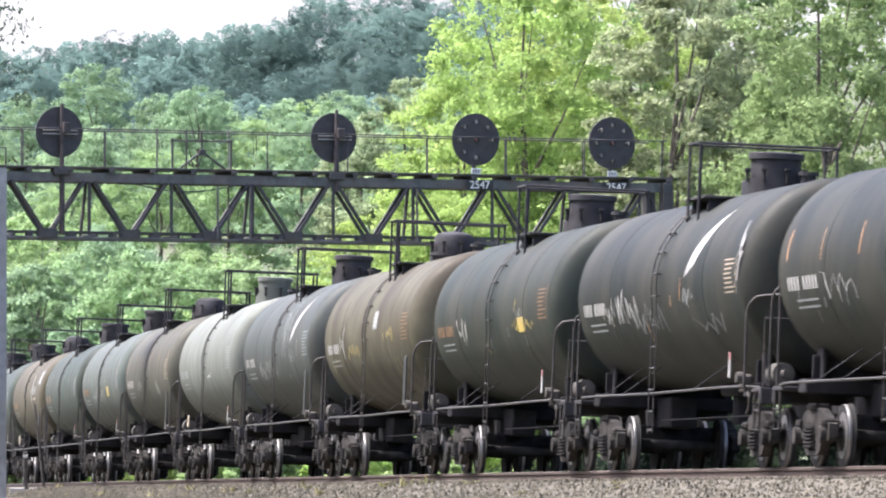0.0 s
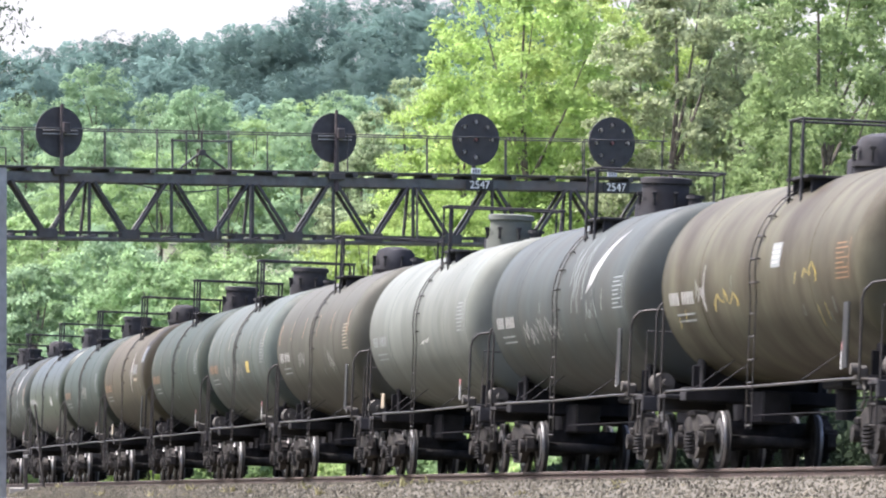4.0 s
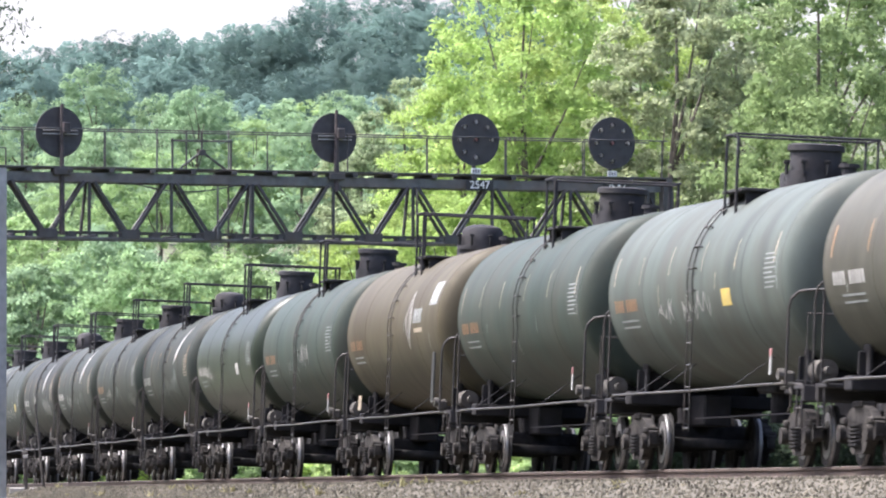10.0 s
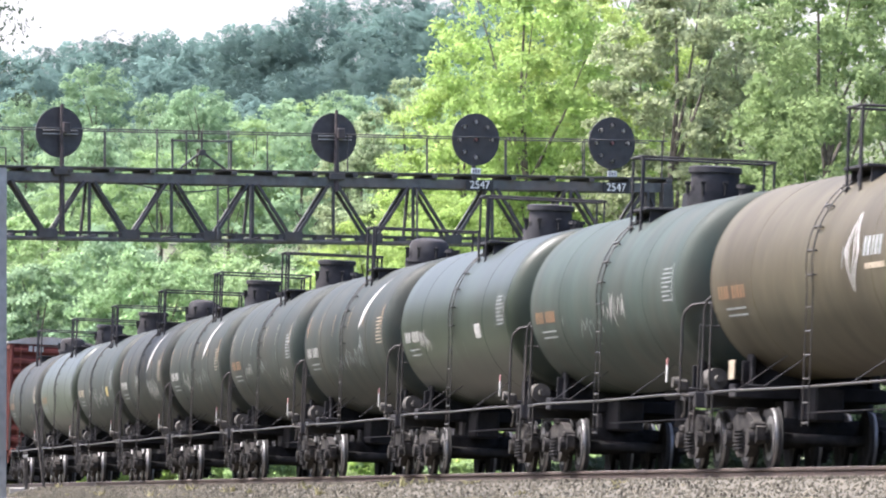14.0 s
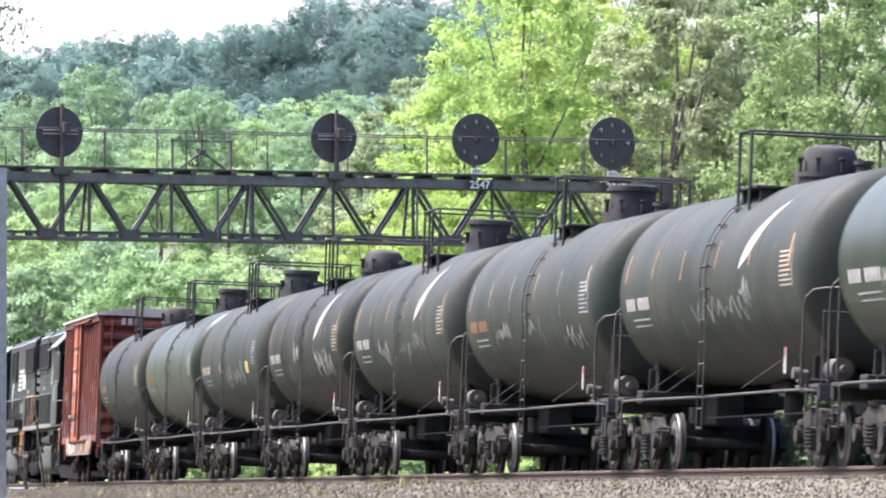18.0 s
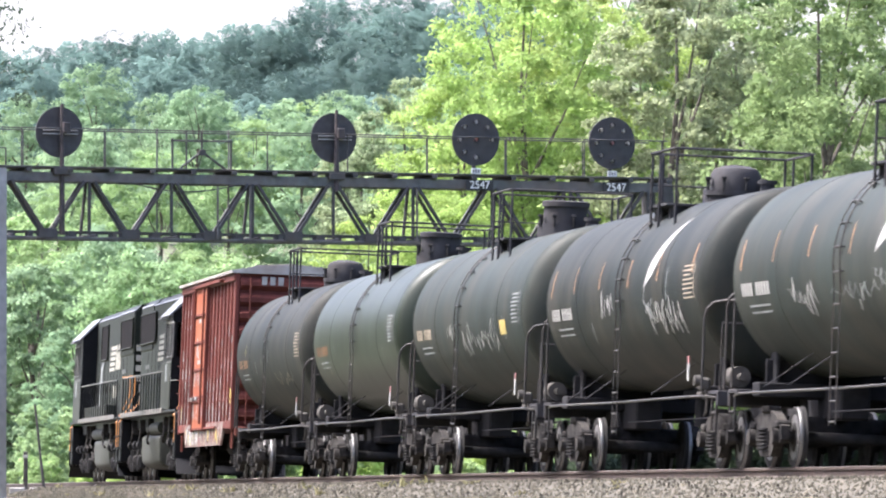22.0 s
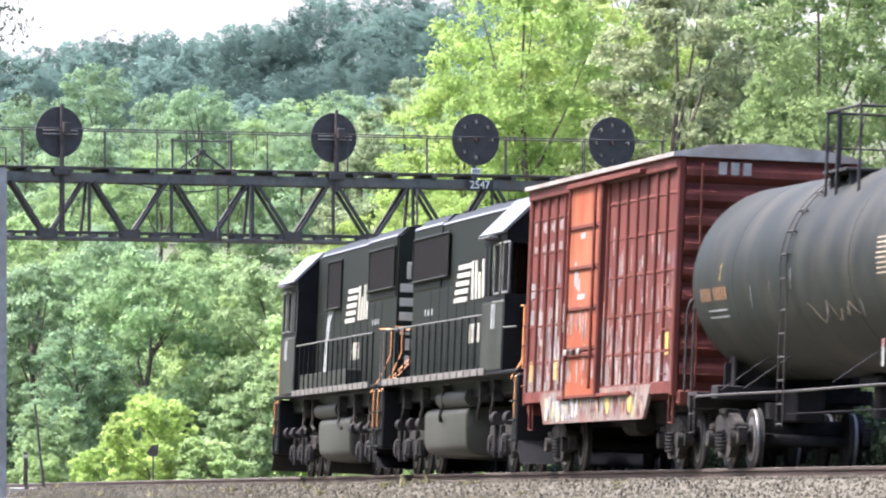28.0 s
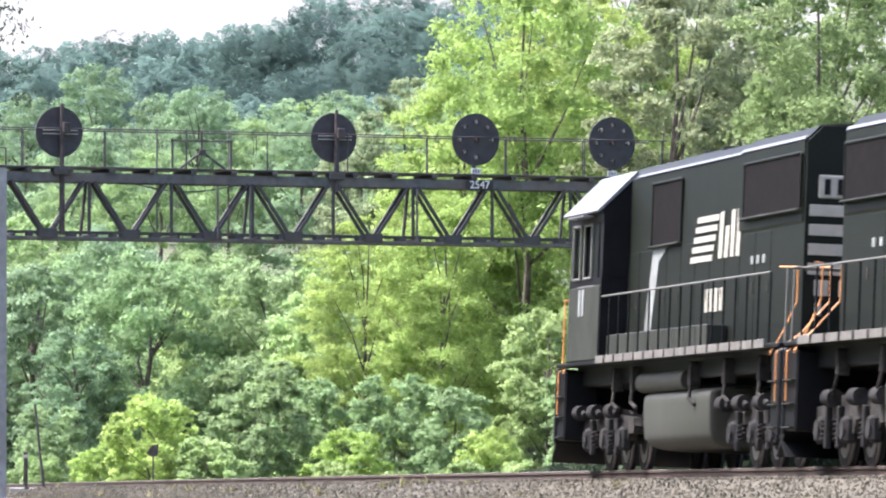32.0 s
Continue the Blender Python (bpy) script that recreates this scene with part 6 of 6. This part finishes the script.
    for k in range(3):
        part("radiator_fan", Shape().cyl((E - 4.2 + 1.5 * k, 0, 4.84), (E - 4.2 + 1.5 * k, 0, 4.93), 0.66, n=20), LOCO_DARK, lo)
    for k in range(2):
        part("brake_fan", Shape().cyl((-1.6 + 1.7 * k, 0, 4.84), (-1.6 + 1.7 * k, 0, 4.95), 0.6, n=20), LOCO_DARK, lo)
    part("exhaust_stack", Shape().box((2.2, 0, 4.72), (0.8, 0.4, 0.24), 0.03), LOCO_DARK, lo)
    for x in (-6.75, 7.2 if flip else 6.75):
        six_wheel_truck(lo, x, flip)
    # the body above the deck stands tall; the leading unit's cab is the shorter one
    for ob in lo.children_recursive:
        me = ob.data
        if me.users > 1 or ob.name.startswith(("wheel", "tread", "axle", "bogie")):
            continue
        in_cab = flip and (ob is cab or ob.parent is cab)
        for v in me.vertices:
            if v.co.z > 1.83:
                v.co.z = 1.83 + (v.co.z - 1.83) * 1.09
            if in_cab:
                v.co.x = -5.3 + (v.co.x + 5.9) * 0.9
        me.update()
    return lo


near_loco = locomotive(True)
far_loco = locomotive(False)
TRAIN.append((near_loco, 247.7, 6.75))
TRAIN.append((far_loco, 268.5, 6.75))
TURNED = {near_loco}

# ---------------------------------------------------------------- woods added out of view, round the open ground, to block low sky light
def surrounding_wood():
    me, _ = crown_mesh(91, 6.0, 0.3, 16, 26, 1300, 1.3, WOODLEAF, "surrounding_wood")
    r = random.Random(8)
    spots = [(-34 - 10 * k + r.uniform(-2, 2), -60 + 8.5 * i + r.uniform(-2, 2)) for k in range(2) for i in range(38)]
    spots += [(52 + 12 * k + r.uniform(-3, 3), -60 + 9 * i + r.uniform(-2, 2)) for k in range(2) for i in range(34)]
    spots += [(-30 + 9 * i + r.uniform(-2, 2), -70 + r.uniform(-4, 4)) for i in range(10)]
    spread_crowns([corners(me)], [(x, y, -0.8, r.uniform(0.75, 1.2), r.uniform(0, 6.28), 0) for x, y in spots],
                  "surrounding_wood", WOODLEAF, "leafy woods added out of view to block low sky light")


surrounding_wood()

# ---------------------------------------------------------------- small things by the line
CONCRETE = MATS["old_concrete"]
WOODPOST = mat("weathered_post", (0.05, 0.045, 0.04), 0.9, 0, 0.4, 6, (0.10, 0.09, 0.08), 0.5, 3)
st = thing("wooden_stake", "dark weathered wooden stake beside the track", "post", at=pose(-13.53, 262, -0.45))
part("stake", Shape().box((0, 0, 0.72), (0.13, 0.13, 1.5), 0.02), WOODPOST, st)
part("stake_cap", Shape().box((0, -0.02, 1.32), (0.15, 0.16, 0.10), 0.01), PALE, st, "pale band near the top")
pl = thing("leaning_pole", "dark thin pole leaning beside the track", "pole", at=pose(-12.9, 262, -0.5))
part("pole", Shape().cyl((0, 0, 0), (-0.33, 0, 3.05), 0.05, 0.035, n=10), WOODPOST, pl)
part("footing", Shape().box((0, 0, 0.1), (0.25, 0.25, 0.25), 0.03), CONCRETE, pl)
for x, w in ((-13.75, 0.5), (-12.75, 0.35), (-13.2, 0.28)):
    thing("concrete_block", "pale weathered concrete block beside the track", "block", "blocks beside the track", at=pose(x, 261, -0.45),
          mesh=Shape().box((0, 0, 0.16), (w, 0.35, 0.30), 0.03).mesh("concrete_block", CONCRETE))
sg = thing("track_sign", "small dark sign on a thin post by the bushes", "sign", at=pose(-10.4, 290, -0.75))
part("post", Shape().cyl((0, 0, 0), (0, 0, 2.1), 0.03, n=8), WOODPOST, sg)
part("board", Shape().prism([(-0.24, 1.85), (0.0, 1.72), (0.16, 1.78), (0.20, 2.20), (-0.05, 2.14)], -0.02, 0.02), STEEL_DARK, sg)
for s, a, w, h in ((66, 2.4, 0.42, 0.22), (72.5, 2.3, 0.14, 0.24), (76, 2.3, 0.5, 0.14), (97, 2.5, 0.42, 0.27), (112, 2.3, 0.12, 0.28), (48, 2.4, 0.35, 0.20), (30, 2.4, 0.45, 0.22)):
    p = on_track(s, a, -0.21)
    thing("concrete_block", "pale concrete block beyond the far rail", "block", "blocks beyond the rail", at=pose(p.x, p.y, p.z, 0, 0, 8),
          mesh=Shape().box((0, 0, h / 2), (w, 0.3, h), 0.02).mesh("concrete_block", CONCRETE))
part("rail_joint", Shape().box((0, 0, -0.075), (0.9, 0.17, 0.06), 0.01), STEEL_DARK, track, at=pose(*on_track(-24, -0.755), 0, 0, math.degrees(np.interp(-24, _G, _PH)) - 90))


def weeds():
    r = np.random.RandomState(12)
    vs, fs = [], []
    for i in range(170):
        far = r.rand() < 0.5
        s, a = -70 + 205 * r.rand(), (1.9 + 3.5 * r.rand()) if far else -(2.0 + 1.5 * r.rand())
        z = np.interp(abs(a), [1.3, 2.1, 2.9, 4.2, 6], [-0.18, -0.21, -0.42, -0.62, -0.8]) if not far else np.interp(a, [1.3, 2.6, 5.5], [-0.195, -0.23, -0.8])
        p = on_track(s, a, float(z))
        hh = (0.06 + 0.22 * r.rand() ** 3) * (1.7 if far else 1)
        for k in range(14):
            t, l = r.rand() * 6.28, 0.05 + 0.12 * r.rand()
            b = len(vs)
            w = 0.012 + 0.012 * r.rand()
            c, d = math.cos(t), math.sin(t)
            x0, y0 = p.x + 0.06 * r.randn(), p.y + 0.06 * r.randn()
            h = hh * (0.5 + 0.6 * r.rand())
            vs += [(x0 - d * w, y0 + c * w, p.z - 0.02), (x0 + d * w, y0 - c * w, p.z - 0.02), (x0 + c * l * 0.4 + d * w * 0.7, y0 + d * l * 0.4 - c * w * 0.7, p.z + h * 0.65), (x0 + c * l, y0 + d * l, p.z + h)]
            fs.append((b, b + 1, b + 2, b + 3))
    me = bpy.data.meshes.new("weeds")
    me.from_pydata(vs, [], fs)
    me.materials.append(mat("dry_weed", (0.20, 0.20, 0.10), 0.8, 0, 0.3, 4, (0.2, 0.17, 0.1), 0.7, 0.2, leafy=0.3, island=0.3, spec=0.1))
    thing("weeds", "sparse dry green weeds growing in the ballast", "weeds", kind="stuff", mesh=me)


weeds()

# ---------------------------------------------------------------- all that moves
def motions():
    for ob, behind, half in TRAIN:
        about = pose(0, 0, 0, 0, 0, 180 if ob in TURNED else 0)
        walk(ob, [(t, car_pose(run(t) - behind, half) @ about) for t in range(0, 33)])
    for r, sets in WHEELSETS.items():
        rows = [(k / FPS, pose(0, 0, 0, 0, math.degrees(run(k / FPS) / r) % 360, 0)) for k in range(0, 32 * FPS + 1)]
        walk(sets[0], rows)
        act, slot = sets[0].animation_data.action, sets[0].animation_data.action_slot
        for o in sets[1:]:
            o.rotation_mode = "QUATERNION"
            o.animation_data_create()
            o.animation_data.action, o.animation_data.action_slot = act, slot


motions()
